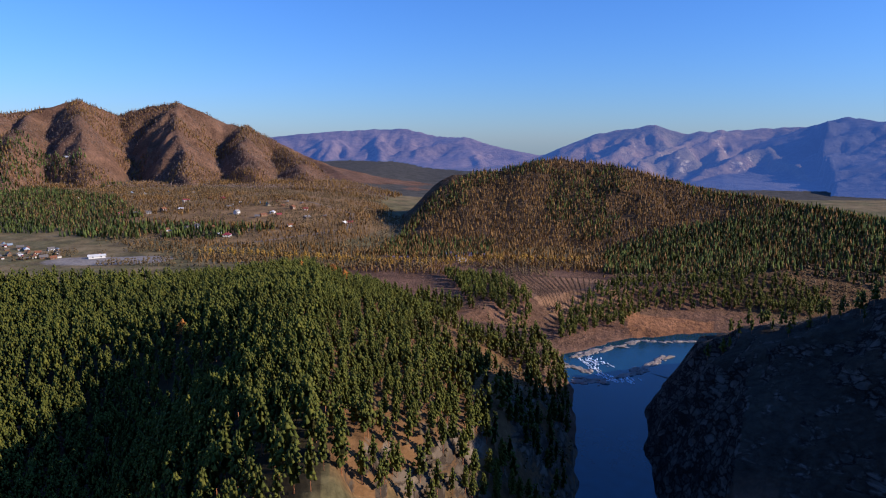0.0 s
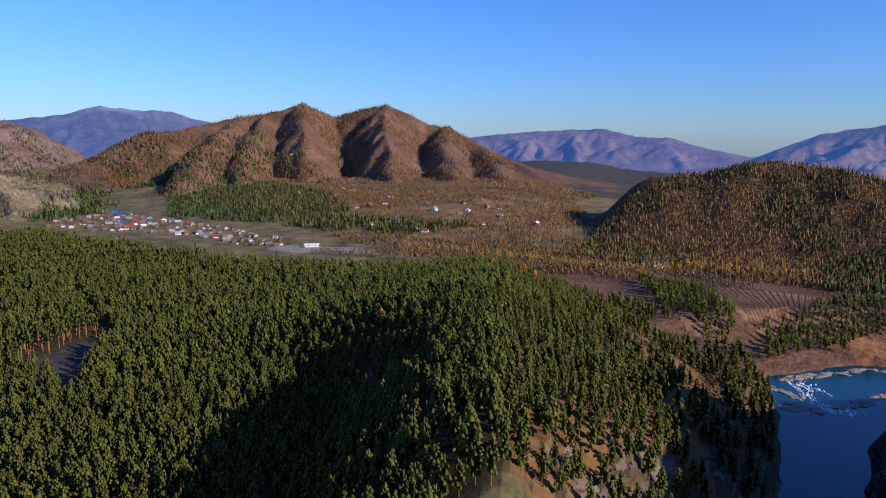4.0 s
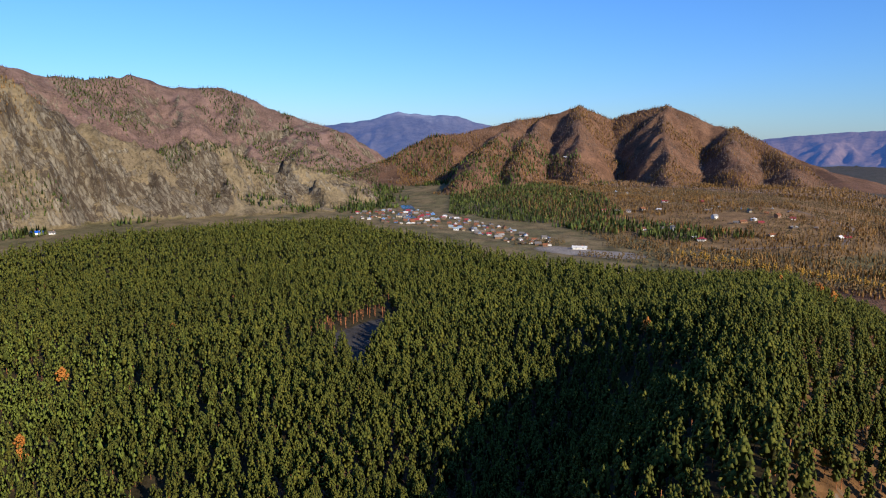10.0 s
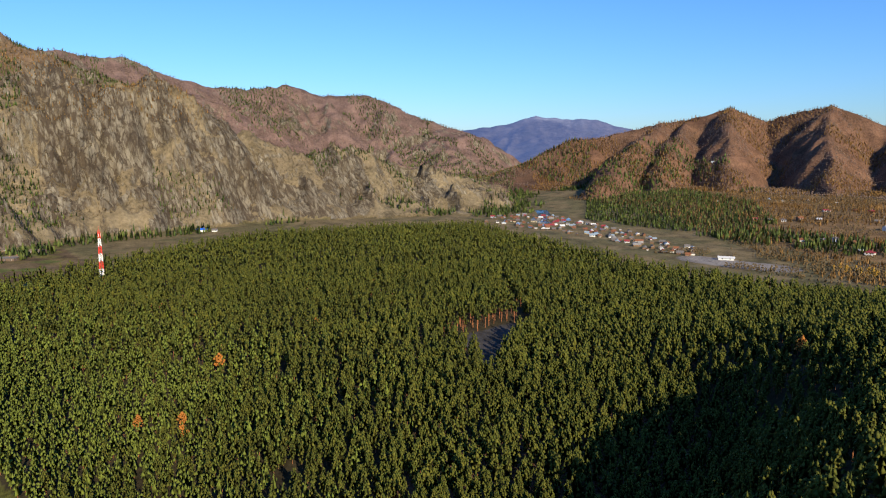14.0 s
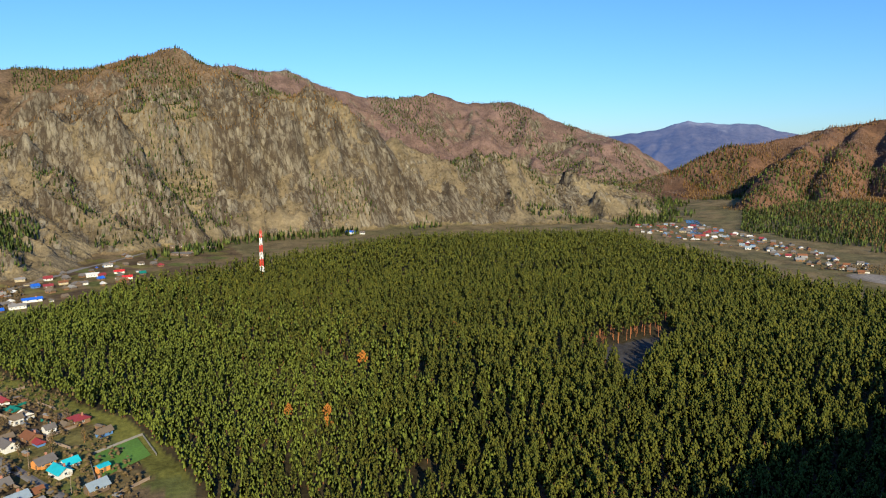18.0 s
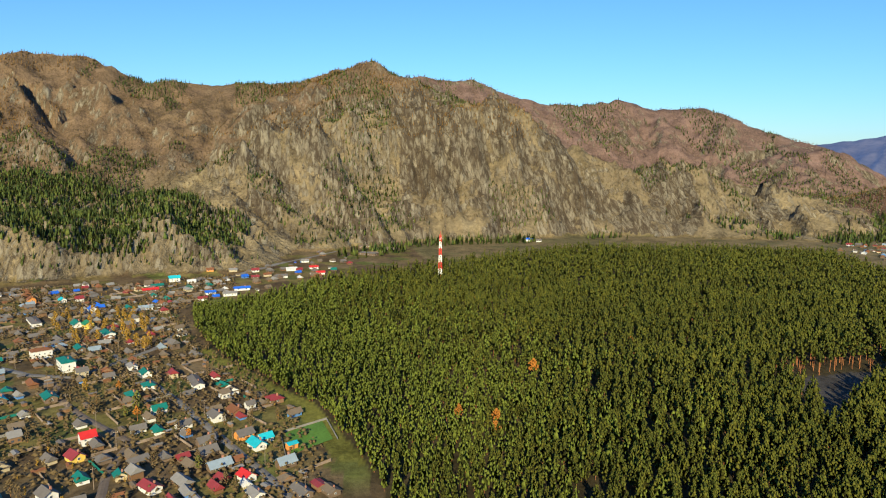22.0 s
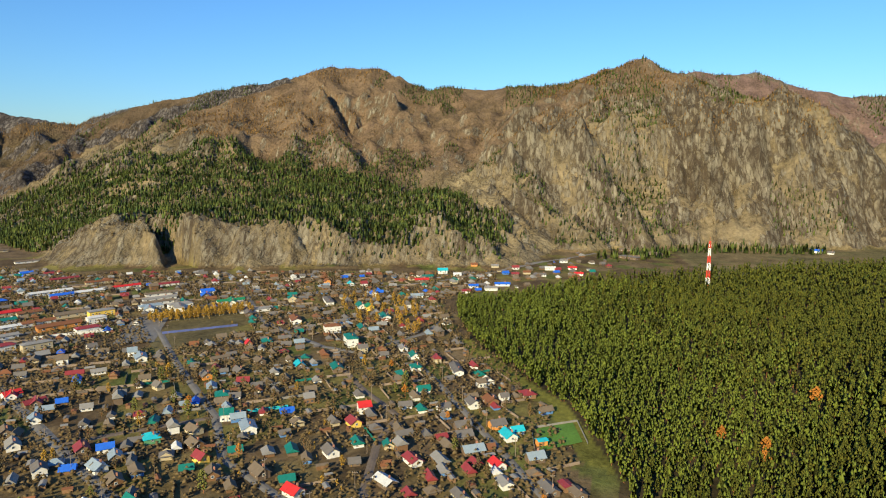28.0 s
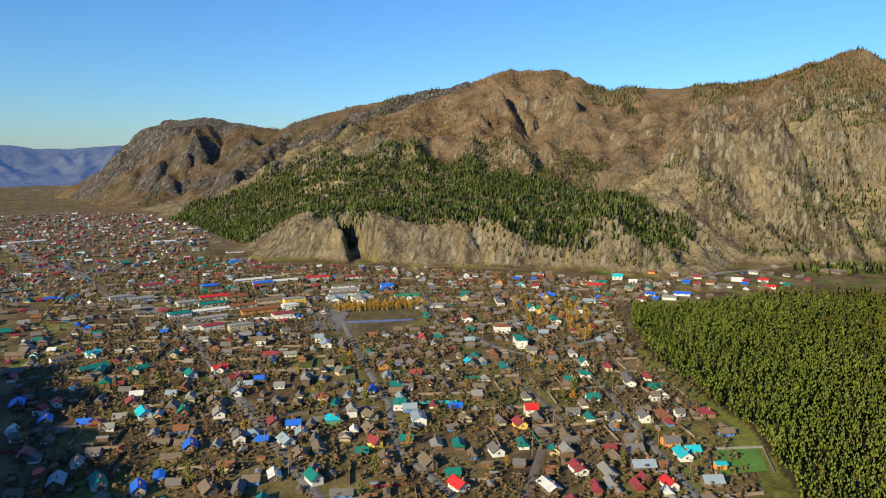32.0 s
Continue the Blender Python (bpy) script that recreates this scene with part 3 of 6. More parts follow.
def gullies(x, y, gx, gy, size, octaves=4, branch=0.9):
    """Spurs and gullies that run down the slope (gx, gy) and branch; size is the spacing of the largest. About -1 to 1."""
    steep = np.hypot(gx, gy) + 1e-6
    px, py = -gy / steep, gx / steep
    total, sx, sy, amp = 0.0, 0.0, 0.0, 1.0
    for o in range(octaves):
        u, v = x / size * 2 ** o, y / size * 2 ** o
        dx, dy = px - sy * branch, py + sx * branch
        i, j = np.floor(u), np.floor(v)
        fu, fv = u - i, v - j
        wt = cs = sn = 0.0
        for a in (-1, 0, 1):
            for b in (-1, 0, 1):
                hx, hy = hashed(i + a, j + b, 61 + o), hashed(i + a, j + b, 83 + o)
                qx, qy = fu - a - hx, fv - b - hy
                w = np.exp(-2.2 * (qx * qx + qy * qy))
                ph = (qx * dx + qy * dy) * 6.2832
                wt, cs, sn = wt + w, cs + w * np.cos(ph), sn - w * np.sin(ph)
        total = total + amp * cs / wt
        sx, sy = sx + amp * sn / wt * dx, sy + amp * sn / wt * dy
        amp *= 0.48
    return total


# gully spacing and depth for each mountain
GULLY = {"twin_peak_mountain": (85, 0.075), "purple_ridge": (170, 0.11), "cliff_massif": (190, 0.125), "craggy_spur": (85, 0.14), "wooded_hill": (80, 0.07), "ribbed_mountain": (190, 0.12),
         "shaded_mountain": (150, 0.10), "snowy_far_mountain": (290, 0.11), "distant_ridge": (290, 0.13), "distant_left_ridge": (260, 0.12), "distant_right_ridge": (260, 0.1)}


def carve(A, R, x, y, H, owner):
    """Cut the gullies into the mountains, along their own slopes."""
    S = H.copy()
    for _ in range(3):
        S[2:-2] = (S[:-4] + S[1:-3] + S[2:-2] + S[3:-1] + S[4:]) / 5
        S[:, 3:-3] = (S[:, :-6] + S[:, 1:-5] + S[:, 2:-4] + S[:, 3:-3] + S[:, 4:-2] + S[:, 5:-1] + S[:, 6:]) / 7
    gr = np.gradient(S, axis=0) / np.gradient(R, axis=0)
    ga = np.gradient(S, axis=1) / (R * np.gradient(A, axis=1))
    gx, gy = (-gr * np.sin(A) - ga * np.cos(A)).ravel(), (gr * np.cos(A) - ga * np.sin(A)).ravel()
    h = H.ravel().copy()
    ahead = (A.ravel() < radians(150))
    for k, name in enumerate(RIDGES):
        if name not in GULLY:
            continue
        m = (owner == k) & ahead
        size, deep = GULLY[name]
        g = gullies(x[m], y[m], gx[m], gy[m], size)
        steep = np.clip(np.hypot(gx[m], gy[m]), 0, 0.75)
        low, high = (50, 120) if name == "cliff_massif" else (4, 55)
        fade = smooth(low, high, h[m]) * steep / 0.5
        crest = along(RIDGES[name][0], x[m], y[m])[0]
        h[m] += size * deep * (g + 0.2) * fade * (0.2 + 0.8 * smooth(0.1 * size, 0.9 * size, crest))
    return h


SHEET = []


def build_land():
    fine, coarse = radians(0.22), radians(4)
    head = [radians(-40) + k * fine for k in range(int(radians(194) / fine) + 1)]
    while head[-1] < radians(316):
        head.append(head[-1] + coarse)
    head = np.array(head)
    reach = np.concatenate([np.geomspace(12, 240, 40), np.linspace(246, 560, 80), np.linspace(563, 1000, 150), np.linspace(1004, 1700, 160), np.linspace(1707, 2200, 62), np.geomspace(2214, 3960, 62)])
    A, R = np.meshgrid(head, reach)
    rows, cols = A.shape
    x, y = (-R * np.sin(A)).ravel(), (R * np.cos(A)).ravel()
    h, owner = land(x, y)
    h = carve(A, R, x, y, h.reshape(rows, cols), owner)
    H = h.reshape(rows, cols)
    SHEET.extend((head, reach, H))
    gr = np.gradient(H, axis=0) / np.gradient(R, axis=0)
    ga = np.gradient(H, axis=1) / (R * np.gradient(A, axis=1))
    slope = np.hypot(gr, ga).ravel()
    cover, rock = cover_of(x, y, h, owner, slope)
    i, j = np.meshgrid(np.arange(rows - 1), np.arange(cols), indexing="ij")
    jn = (j + 1) % cols
    quads = np.stack([i * cols + j, (i + 1) * cols + j, (i + 1) * cols + jn, i * cols + jn], -1).reshape(-1, 4)
    quads = quads[:, ::-1]
    face_owner = owner[quads].max(1)
    places = np.stack([x, y, h], 1)
    for k in range(-1, len(RIDGES)):
        part_faces = quads[face_owner == k]
        if not len(part_faces):
            continue
        used, renumbered = np.unique(part_faces, return_inverse=True)
        name = list(RIDGES)[k] if k >= 0 else "ground"
        me = bpy.data.meshes.new(name)
        raw_mesh(me, places[used], renumbered.reshape(-1, 4))
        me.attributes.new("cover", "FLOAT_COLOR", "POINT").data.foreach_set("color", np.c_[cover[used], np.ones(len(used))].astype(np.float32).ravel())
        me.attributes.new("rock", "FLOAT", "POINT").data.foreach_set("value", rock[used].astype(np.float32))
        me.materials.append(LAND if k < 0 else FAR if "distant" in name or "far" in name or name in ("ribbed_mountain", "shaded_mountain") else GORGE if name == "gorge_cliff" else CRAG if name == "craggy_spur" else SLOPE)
        ob = new(name, me)
        me.polygons.foreach_set("use_smooth", np.ones(len(me.polygons), bool))
        tagged(ob, LAND_LABELS.get(name, "wooded mountain slope in autumn brown"), "ground" if k < 0 else "mountain", kind="structure")


LAND_LABELS = {
    "ground": "valley floor of dry grass, soil and yards", "twin_peak_mountain": "brown twin-peaked mountain with steep gullied slopes",
    "snowy_far_mountain": "far blue mountain with a dusting of snow", "purple_ridge": "long brown ridge with thin bare woods",
    "cliff_massif": "rocky brown massif with cliffs along its foot", "craggy_spur": "craggy mountain spur with slanting rock ribs",
    "wooded_hill": "low hill covered in autumn larches", "ribbed_mountain": "ribbed mountain lit orange by low sun",
    "shaded_mountain": "far blue mountain in its own shade", "gorge_cliff": "dark shaded rock cliff over the river",
    "distant_ridge": "distant ridge beyond the open valley", "distant_right_ridge": "pale distant ridge on the horizon",
    "distant_left_ridge": "blue distant ridge beyond the plain", "back_hills": "plain brown hills closing the valley", "east_hills": "plain brown hills closing the valley",
}


def raw_mesh(me, places, faces):
    """Fill a mesh from arrays of places and of faces that all have the same number of corners."""
    faces = np.asarray(faces, np.int32)
    count, corners = faces.shape
    me.vertices.add(len(places))
    me.vertices.foreach_set("co", np.asarray(places, np.float32).ravel())
    me.loops.add(count * corners)
    me.loops.foreach_set("vertex_index", faces.ravel())
    me.polygons.add(count)
    me.polygons.foreach_set("loop_start", np.arange(count, dtype=np.int32) * corners)
    me.update(calc_edges=True)


build_land()


def part(name, bm, mat, parent=None, label=""):
    """Link a bmesh as one mesh object under a thing or a part."""
    me = bpy.data.meshes.new(name)
    bm.to_mesh(me)
    bm.free()
    me.materials.append(mat)
    ob = new(name, me)
    ob.parent = parent
    if label:
        ob["label"] = label
    return ob


def thing(name, label, category, m=None, group="", kind=""):
    ob = new(name)
    ob.empty_display_size = 0.2
    if m is not None:
        ob.matrix_world = m
    return tagged(ob, label, category, group, kind)


def box(bm, x0, x1, y0, y1, z0, z1):
    v = [bm.verts.new((x, y, z)) for z in (z0, z1) for x, y in ((x0, y0), (x1, y0), (x1, y1), (x0, y1))]
    for f in ((3, 2, 1, 0), (4, 5, 6, 7), (0, 1, 5, 4), (1, 2, 6, 5), (2, 3, 7, 6), (3, 0, 4, 7)):
        bm.faces.new([v[k] for k in f])
    return v


def surface(x, y):
    """Height of the built ground at places, between the sheet's corners."""
    x, y = np.asarray(x, float), np.asarray(y, float)
    head, reach, H = SHEET
    a = np.arctan2(-x, y)
    a = np.where(a < head[0], a + 2 * math.pi, a)
    r = np.hypot(x, y)
    j = np.clip(np.searchsorted(head, a) - 1, 0, len(head) - 2)
    i = np.clip(np.searchsorted(reach, r) - 1, 0, len(reach) - 2)
    u = np.clip((a - head[j]) / (head[j + 1] - head[j]), 0, 1)
    v = np.clip((r - reach[i]) / (reach[i + 1] - reach[i]), 0, 1)
    return (H[i, j] * (1 - u) + H[i, j + 1] * u) * (1 - v) + (H[i + 1, j] * (1 - u) + H[i + 1, j + 1] * u) * v


def ground_z(x, y):
    return float(surface(np.array([x]), np.array([y]))[0])


def clone(model, m):
    """A copy of a thing with its parts and their parts at the pose m; meshes are shared."""
    if model not in FAMILY:
        FAMILY[model] = [o for o in (model, *model.children_recursive)]
    made = {}
    for o in FAMILY[model]:
        made[o] = o.copy()
        scene.collection.objects.link(made[o])
        if o.parent:
            made[o].parent = made[o.parent]
    made[model].matrix_basis = m
    return made[model]


FAMILY = {}


# ---- river ----
def ribbon(line, wide, lift, steps=8.0, follow=True, level=0.0, ragged=0.0, seed=1):
    """A strip along a line of (x, y) points, laid on the land or level."""
    pts = []
    for p, q in zip(line[:-1], line[1:]):
        k = max(1, int(math.hypot(q[0] - p[0], q[1] - p[1]) / steps))
        pts += [tuple(p[i] + (q[i] - p[i]) * n / k for i in range(len(p))) for n in range(k)]
    pts.append(tuple(line[-1]))
    bm = bmesh.new()
    rows = []
    for k, p in enumerate(pts):
        a, b = pts[max(0, k - 1)], pts[min(len(pts) - 1, k + 1)]
        dx, dy = b[0] - a[0], b[1] - a[1]
        s = math.hypot(dx, dy)
        w = (p[2] if len(p) > 2 else wide / 2) + ragged * (hashed(k, seed, 2) - 0.5)
        row = []
        for u in (-1, -0.33, 0.33, 1):
            x, y = p[0] - dy / s * w * u, p[1] + dx / s * w * u
            row.append(bm.verts.new((x, y, (ground_z(x, y) if follow else level) + lift - (0.25 if follow and abs(u) == 1 else 0))))
        rows.append(row)
    for r, q in zip(rows, rows[1:]):
        for k in range(3):
            bm.faces.new((r[k + 1], r[k], q[k], q[k + 1]))
    return bm


river = part("river", ribbon([(x, y, w + 14) for x, y, w in RIVER], 0, 0, 12, False, WATER_Z), WATER)
tagged(river, "turquoise mountain river running out of a gorge", "river", kind="structure")

# ---- trees ----
def blob(rng, centre, rx, rz, points=6):
    """A small uneven clump of needles: six or twelve corners, 8 or 20 faces."""
    if points == 6:
        v = np.array([(1, 0, 0), (0, 1, 0), (-1, 0, 0), (0, -1, 0), (0, 0, 1.1), (0, 0, -0.6)], float)
        f = np.array([(0, 1, 4), (1, 2, 4), (2, 3, 4), (3, 0, 4), (1, 0, 5), (2, 1, 5), (3, 2, 5), (0, 3, 5)])
    elif points == 5:
        v = np.array([(1, 0, -0.3), (-0.5, 0.87, -0.3), (-0.5, -0.87, -0.3), (0, 0, 1.2), (0, 0, -0.7)], float)
        f = np.array([(0, 1, 3), (1, 2, 3), (2, 0, 3), (1, 0, 4), (2, 1, 4), (0, 2, 4)])
    a = rng.uniform(0, 6.28)
    turn = np.array([(math.cos(a), -math.sin(a), 0), (math.sin(a), math.cos(a), 0), (0, 0, 1)])
    v = (v * rng.uniform(0.7, 1.3, (len(v), 1))) @ turn.T * (rx, rx, rz) + centre
    return v, f


def crown_pine(rng, clumps, size, points=6, bare=0.38, wide=0.155):
    """Crown of a pine one unit high: clumps on whorls round the stem, thinning to an uneven top."""
    vs, fs, n = [], [], 0
    lean = rng.uniform(-0.02, 0.02, 2)
    for k in range(clumps):
        t = (k + rng.uniform(0, 1)) / clumps
        z = bare + (0.97 - bare) * t ** 0.9
        full = wide * (1 - 0.78 * t ** 1.6) * (0.55 + 0.45 * min(1, t * 5))
        a, r = k * 2.4 + rng.uniform(-0.5, 0.5), full * rng.uniform(0.35, 1.0)
        s = size * rng.uniform(0.7, 1.25) * (1 - 0.35 * t)
        v, f = blob(rng, (r * math.cos(a) + lean[0] * t, r * math.sin(a) + lean[1] * t, z), s, s * rng.uniform(0.9, 1.55), points)
        vs.append(v); fs.append(f + n); n += len(v)
    return np.concatenate(vs), np.concatenate(fs)


def crown_tiers(rng, tiers, points, bare=0.25, wide=0.2, pointed=0.74):
    """Crown of a conifer one unit high: ragged skirts of boughs one above the other, tied together along the stem."""
    vs, fs = [(0, 0, bare)], []
    high = (0.97 - bare) / tiers * 1.9
    for k in range(tiers):
        t = k / max(1, tiers - 1)
        z = bare + (0.97 - bare) * (k + 0.45) / tiers
        full = wide * (1 - pointed * t ** 2.0) * (0.75 + 0.25 * min(1, 3 * t))
        cx, cy = rng.uniform(-0.2, 0.2, 2) * full
        low, ring = len(vs) - 1, len(vs)
        a0 = rng.uniform(0, 6.28)
        for p in range(points):
            a = a0 + 6.2832 * (p + rng.uniform(-0.25, 0.25)) / points
            r = full * (1.0 if p % 2 else 0.8) * rng.uniform(0.8, 1.2)
            vs.append((cx + r * math.cos(a), cy + r * math.sin(a), z - high * rng.uniform(0.05, 0.3)))
        vs.append((cx, cy, min(z + high * rng.uniform(0.5, 0.75), 1.0)))
        top = len(vs) - 1
        for p in range(points):
            q = ring + (p + 1) % points
            fs += [(ring + p, q, top), (q, ring + p, low)]
    return np.array(vs), np.array(fs)


def crown_full(rng, tiers, points, clumps, size, bare=0.25, wide=0.2, pointed=0.74):
    """Skirts of boughs with tufts of needles standing out of them."""
    v, f = crown_tiers(rng, tiers, points, bare, wide * 0.72, pointed)
    tv, tf = crown_pine(rng, clumps, size, 5, bare, wide * 1.08)
    return np.concatenate((v, tv)), np.concatenate((f, tf + len(v)))


def crown_round(rng, clumps, size, points=6, bare=0.2, wide=0.2):
    """Crown of a birch, poplar or bush one unit high."""
    vs, fs, n = [], [], 0
    for k in range(clumps):
        t = (k + rng.uniform(0, 1)) / clumps
        z = bare + (0.96 - bare) * t
        full = wide * math.sin(math.pi * min(0.97, 0.12 + 0.85 * t)) ** 0.8
        a, r = k * 2.4 + rng.uniform(-0.5, 0.5), full * rng.uniform(0.2, 1.0)
        s = size * rng.uniform(0.7, 1.3)
        v, f = blob(rng, (r * math.cos(a), r * math.sin(a), z), s, s * rng.uniform(0.8, 1.3), points)
        vs.append(v); fs.append(f + n); n += len(v)
    return np.concatenate(vs), np.concatenate(fs)


def stem(height, radius, sides=5, taper=0.25, crook=0.0, rng=None, limbs=0, low=0.3):
    """A tapered trunk, with limbs reaching out of it."""
    vs, fs, n = [], [], 0

    def tube(a, b, ra, rb):
        nonlocal n
        a, b = np.array(a, float), np.array(b, float)
        w = (b - a) / np.linalg.norm(b - a)
        u = np.cross(w, (0.3, 0.5, 0.81) if abs(w[2]) < 0.9 else (1, 0, 0)); u /= np.linalg.norm(u)
        q = np.cross(w, u)
        for c, r in ((a, ra), (b, rb)):
            for k in range(sides):
                t = 6.2832 * k / sides
                vs.append(c + r * (math.cos(t) * u + math.sin(t) * q))
        for k in range(sides):
            m = (k + 1) % sides
            fs.append((n + k, n + m, n + sides + k)); fs.append((n + m, n + sides + m, n + sides + k))
        n += 2 * sides
    mid = (crook, -crook, height * 0.5)
    tube((0, 0, -0.6), mid, radius, radius * 0.65)
    tube(mid, (0, 0, height), radius * 0.65, radius * taper)
    for k in range(limbs):
        z = height * (low + (0.92 - low) * k / max(1, limbs))
        a, r = k * 2.4, height * 0.12 * (1 - 0.6 * k / max(1, limbs))
        tube((0, 0, z), (r * math.cos(a), r * math.sin(a), z + r * 0.5), radius * 0.3, radius * 0.1)
    return np.array(vs), np.array(fs)


def mesh_of(name, vf, mat):
    me = bpy.data.meshes.new(name)
    raw_mesh(me, vf[0], vf[1])
    me.polygons.foreach_set("use_smooth", np.ones(len(me.polygons), bool))
    me.materials.append(mat)
    return me


def grove(name, models, spots, label, category, lift=0.0, kind="stuff", seed=4):
    """Many trees joined: each spot is x, y, z, height, spread; each model a list of (corners, faces, material slot)."""
    rng = np.random.default_rng(seed)
    spots = np.asarray(spots, float)
    if not len(spots):
        return None
    pick = rng.integers(0, len(models), len(spots))
    turn = rng.uniform(0, 6.283, len(spots))
    all_v, all_f, all_m, n, mats = [], [], [], 0, []
    for k, model in enumerate(models):
        sp, tn = spots[pick == k], turn[pick == k]
        for v, f, mat in model:
            if mat not in mats:
                mats.append(mat)
            c, s = np.cos(tn)[:, None], np.sin(tn)[:, None]
            wide = (sp[:, 3] * sp[:, 4])[:, None]
            x = (v[:, 0] * c - v[:, 1] * s) * wide + sp[:, 0:1]
            y = (v[:, 0] * s + v[:, 1] * c) * wide + sp[:, 1:2]
            z = v[:, 2] * sp[:, 3:4] + sp[:, 2:3] + lift
            all_v.append(np.stack([x, y, z], -1).reshape(-1, 3))
            all_f.append((f[None] + (np.arange(len(sp)) * len(v))[:, None, None] + n).reshape(-1, 3))
            all_m.append(np.full(len(sp) * len(f), mats.index(mat), np.int32))
            n += len(sp) * len(v)
    me = bpy.data.meshes.new(name)
    raw_mesh(me, np.concatenate(all_v), np.concatenate(all_f))
    for m in mats:
        me.materials.append(m)
    me.polygons.foreach_set("material_index", np.concatenate(all_m))
    me.polygons.foreach_set("use_smooth", np.ones(len(me.polygons), bool))
    return tagged(new(name, me), label, category, kind=kind)


def unit_stem(r=0.011, top=0.7, sides=4):
    v, f = stem(1.0, 1.0, sides)
    v = v * (r, r, top)
    return v, f


def scatter(rng, ring, gap, jitter=0.42):
    """Spots on a jittered, staggered grid inside a ring."""
    ring = np.array(ring, float)
    (x0, y0), (x1, y1) = ring.min(0), ring.max(0)
    gx, gy = np.meshgrid(np.arange(x0, x1, gap), np.arange(y0, y1, gap * 0.9))
    gx = gx + (np.arange(gx.shape[0]) % 2)[:, None] * gap / 2
    x = (gx + rng.uniform(-jitter, jitter, gx.shape) * gap).ravel()
    y = (gy + rng.uniform(-jitter, jitter, gy.shape) * gap).ravel()
    keep = inside(list(map(tuple, ring)), x, y)
    return x[keep], y[keep]


rng = np.random.default_rng(11)
PINES_NEAR = [[(*crown_full(rng, 4, 7, 30, 0.055, 0.24, 0.165), NEEDLE), (*unit_stem(0.010), BARK)] for _ in range(6)]
PINES_MID = [[(*crown_full(rng, 3, 6, 12, 0.07, 0.26, 0.17), NEEDLE), (*unit_stem(0.011, 0.6, 3), BARK)] for _ in range(6)]
PINES_TALL = [[(*crown_full(rng, 3, 7, 8, 0.06, 0.58, 0.15), NEEDLE), (*unit_stem(0.017, 0.85, 4), BARK)] for _ in range(3)]
PINES_SLOPE = [[(*crown_full(rng, 4, 7, 14, 0.06, 0.10, 0.19), NEEDLE), (*unit_stem(0.011, 0.5, 3), BARK)] for _ in range(4)]
PINES_FAR = [[(*crown_full(rng, 2, 5, 5, 0.09, 0.3, 0.18), NEEDLE)] for _ in range(6)]

EDGE = ((-560, -95), (-470, -72), (-413, -53), (-350, -16), (-317, 4), (-262, 20), (-200, 30), (-120, 40))
fx, fy = scatter(rng, FOREST, 5.6)
young_x, young_y = scatter(rng, FOREST, 4.5)
far_in = along(EDGE, fx, fy)[0] > 110
young = along(EDGE, young_x, young_y)[0] <= 110
fx, fy = np.concatenate((fx[far_in], young_x[young])), np.concatenate((fy[far_in], young_y[young]))
fz = surface(fx, fy)
md, ms, mside, _ = along(MOUND, fx, fy)
lane = along(((-309, 322), (-383, 376), (-438, 427)), fx, fy)[0]
rd, _, _, (rw,) = along(RIVER, fx, fy)
steepness = smooth(25, 95, md) * (mside < 0) * (fy > 60)
thin = (fractal(fx / 30, fy / 30, 3, 50) > 0.75 - 0.25 * steepness) & (steepness > 0.1) | (hashed(fx, fy, 7) < 0.2 * steepness)
keep = ~inside(CLEARING, fx, fy) & (lane > 2.3) & ~thin & (fz > -17) & (rd > rw + 6) & (np.hypot(fx, fy) > 70)
keep &= fractal(fx / 14, fy / 14, 2, 51) > 0.17
keep &= (np.hypot(fx, fy) < 520 + 120 * hashed(fx, fy, 5)) | (hashed(fx, fy, 6) < 0.7)
AUTUMN = ((-279, 67), (-271, 82), (-258, 78), (-371, 198), (-104, 486), (-84, 505), (-70, 470), (-330, 120), (-120, 300))
for ax, ay in AUTUMN:
    keep &= np.hypot(fx - ax, fy - ay) > 4.6
fx, fy, fz = fx[keep], fy[keep], fz[keep]
reach = np.hypot(fx, fy)
old = fractal(fx / 80, fy / 80, 3, 52)
tall = (10.5 + 5.0 * old + rng.normal(0, 1.35, len(fx))) * np.where((along(MOUND, fx, fy)[2] < 0) & (fy > 60), 0.8, 1.0)
tall = np.clip(tall, 6, 20) * (0.66 + 0.34 * smooth(20, 170, along(EDGE, fx, fy)[0] + 30 * (old - 0.5)))
spread = rng.uniform(0.85, 1.3, len(fx))
tall = tall * (1 + 0.14 * smooth(480, 640, reach))
forest_spots = np.stack([fx, fy, fz, tall, spread], 1)
order = np.argsort(reach)
lit_edge = inside(((-304, 251), (-310, 266), (-308, 284), (-310, 300), (-307, 320), (-337, 351), (-339, 329), (-337, 311), (-339, 292), (-333, 275)), fx, fy)
# the pines that stand nearest are trees of their own
SINGLES = 300
picked = np.zeros(len(fx), bool)
seen = (fy > -0.9 * (fx + 40)) & (reach > 175)
picked[[k for k in order if seen[k]][:SINGLES]] = True


def pine_tree(rng, name, crown_mat, label):
    tree = thing(name, label, "tree", group="pines of the forest")
    v, f = stem(15.5, 0.21, 6, 0.2, rng.uniform(-0.2, 0.2), rng, 9, 0.36)
    trunk = new("trunk", mesh_of("trunk", (v, f), BARK)); trunk.parent = tree
    v, f = crown_full(rng, 6, 9, 70, 0.044, 0.26, 0.165)
    crown = new("crown", mesh_of("crown", (v * 17.0, f), crown_mat)); crown.parent = tree
    return tree


pine_models = [pine_tree(np.random.default_rng(70 + k), "pine_tree", NEEDLE, "tall Scots pine with a bare reddish lower trunk") for k in range(6)]
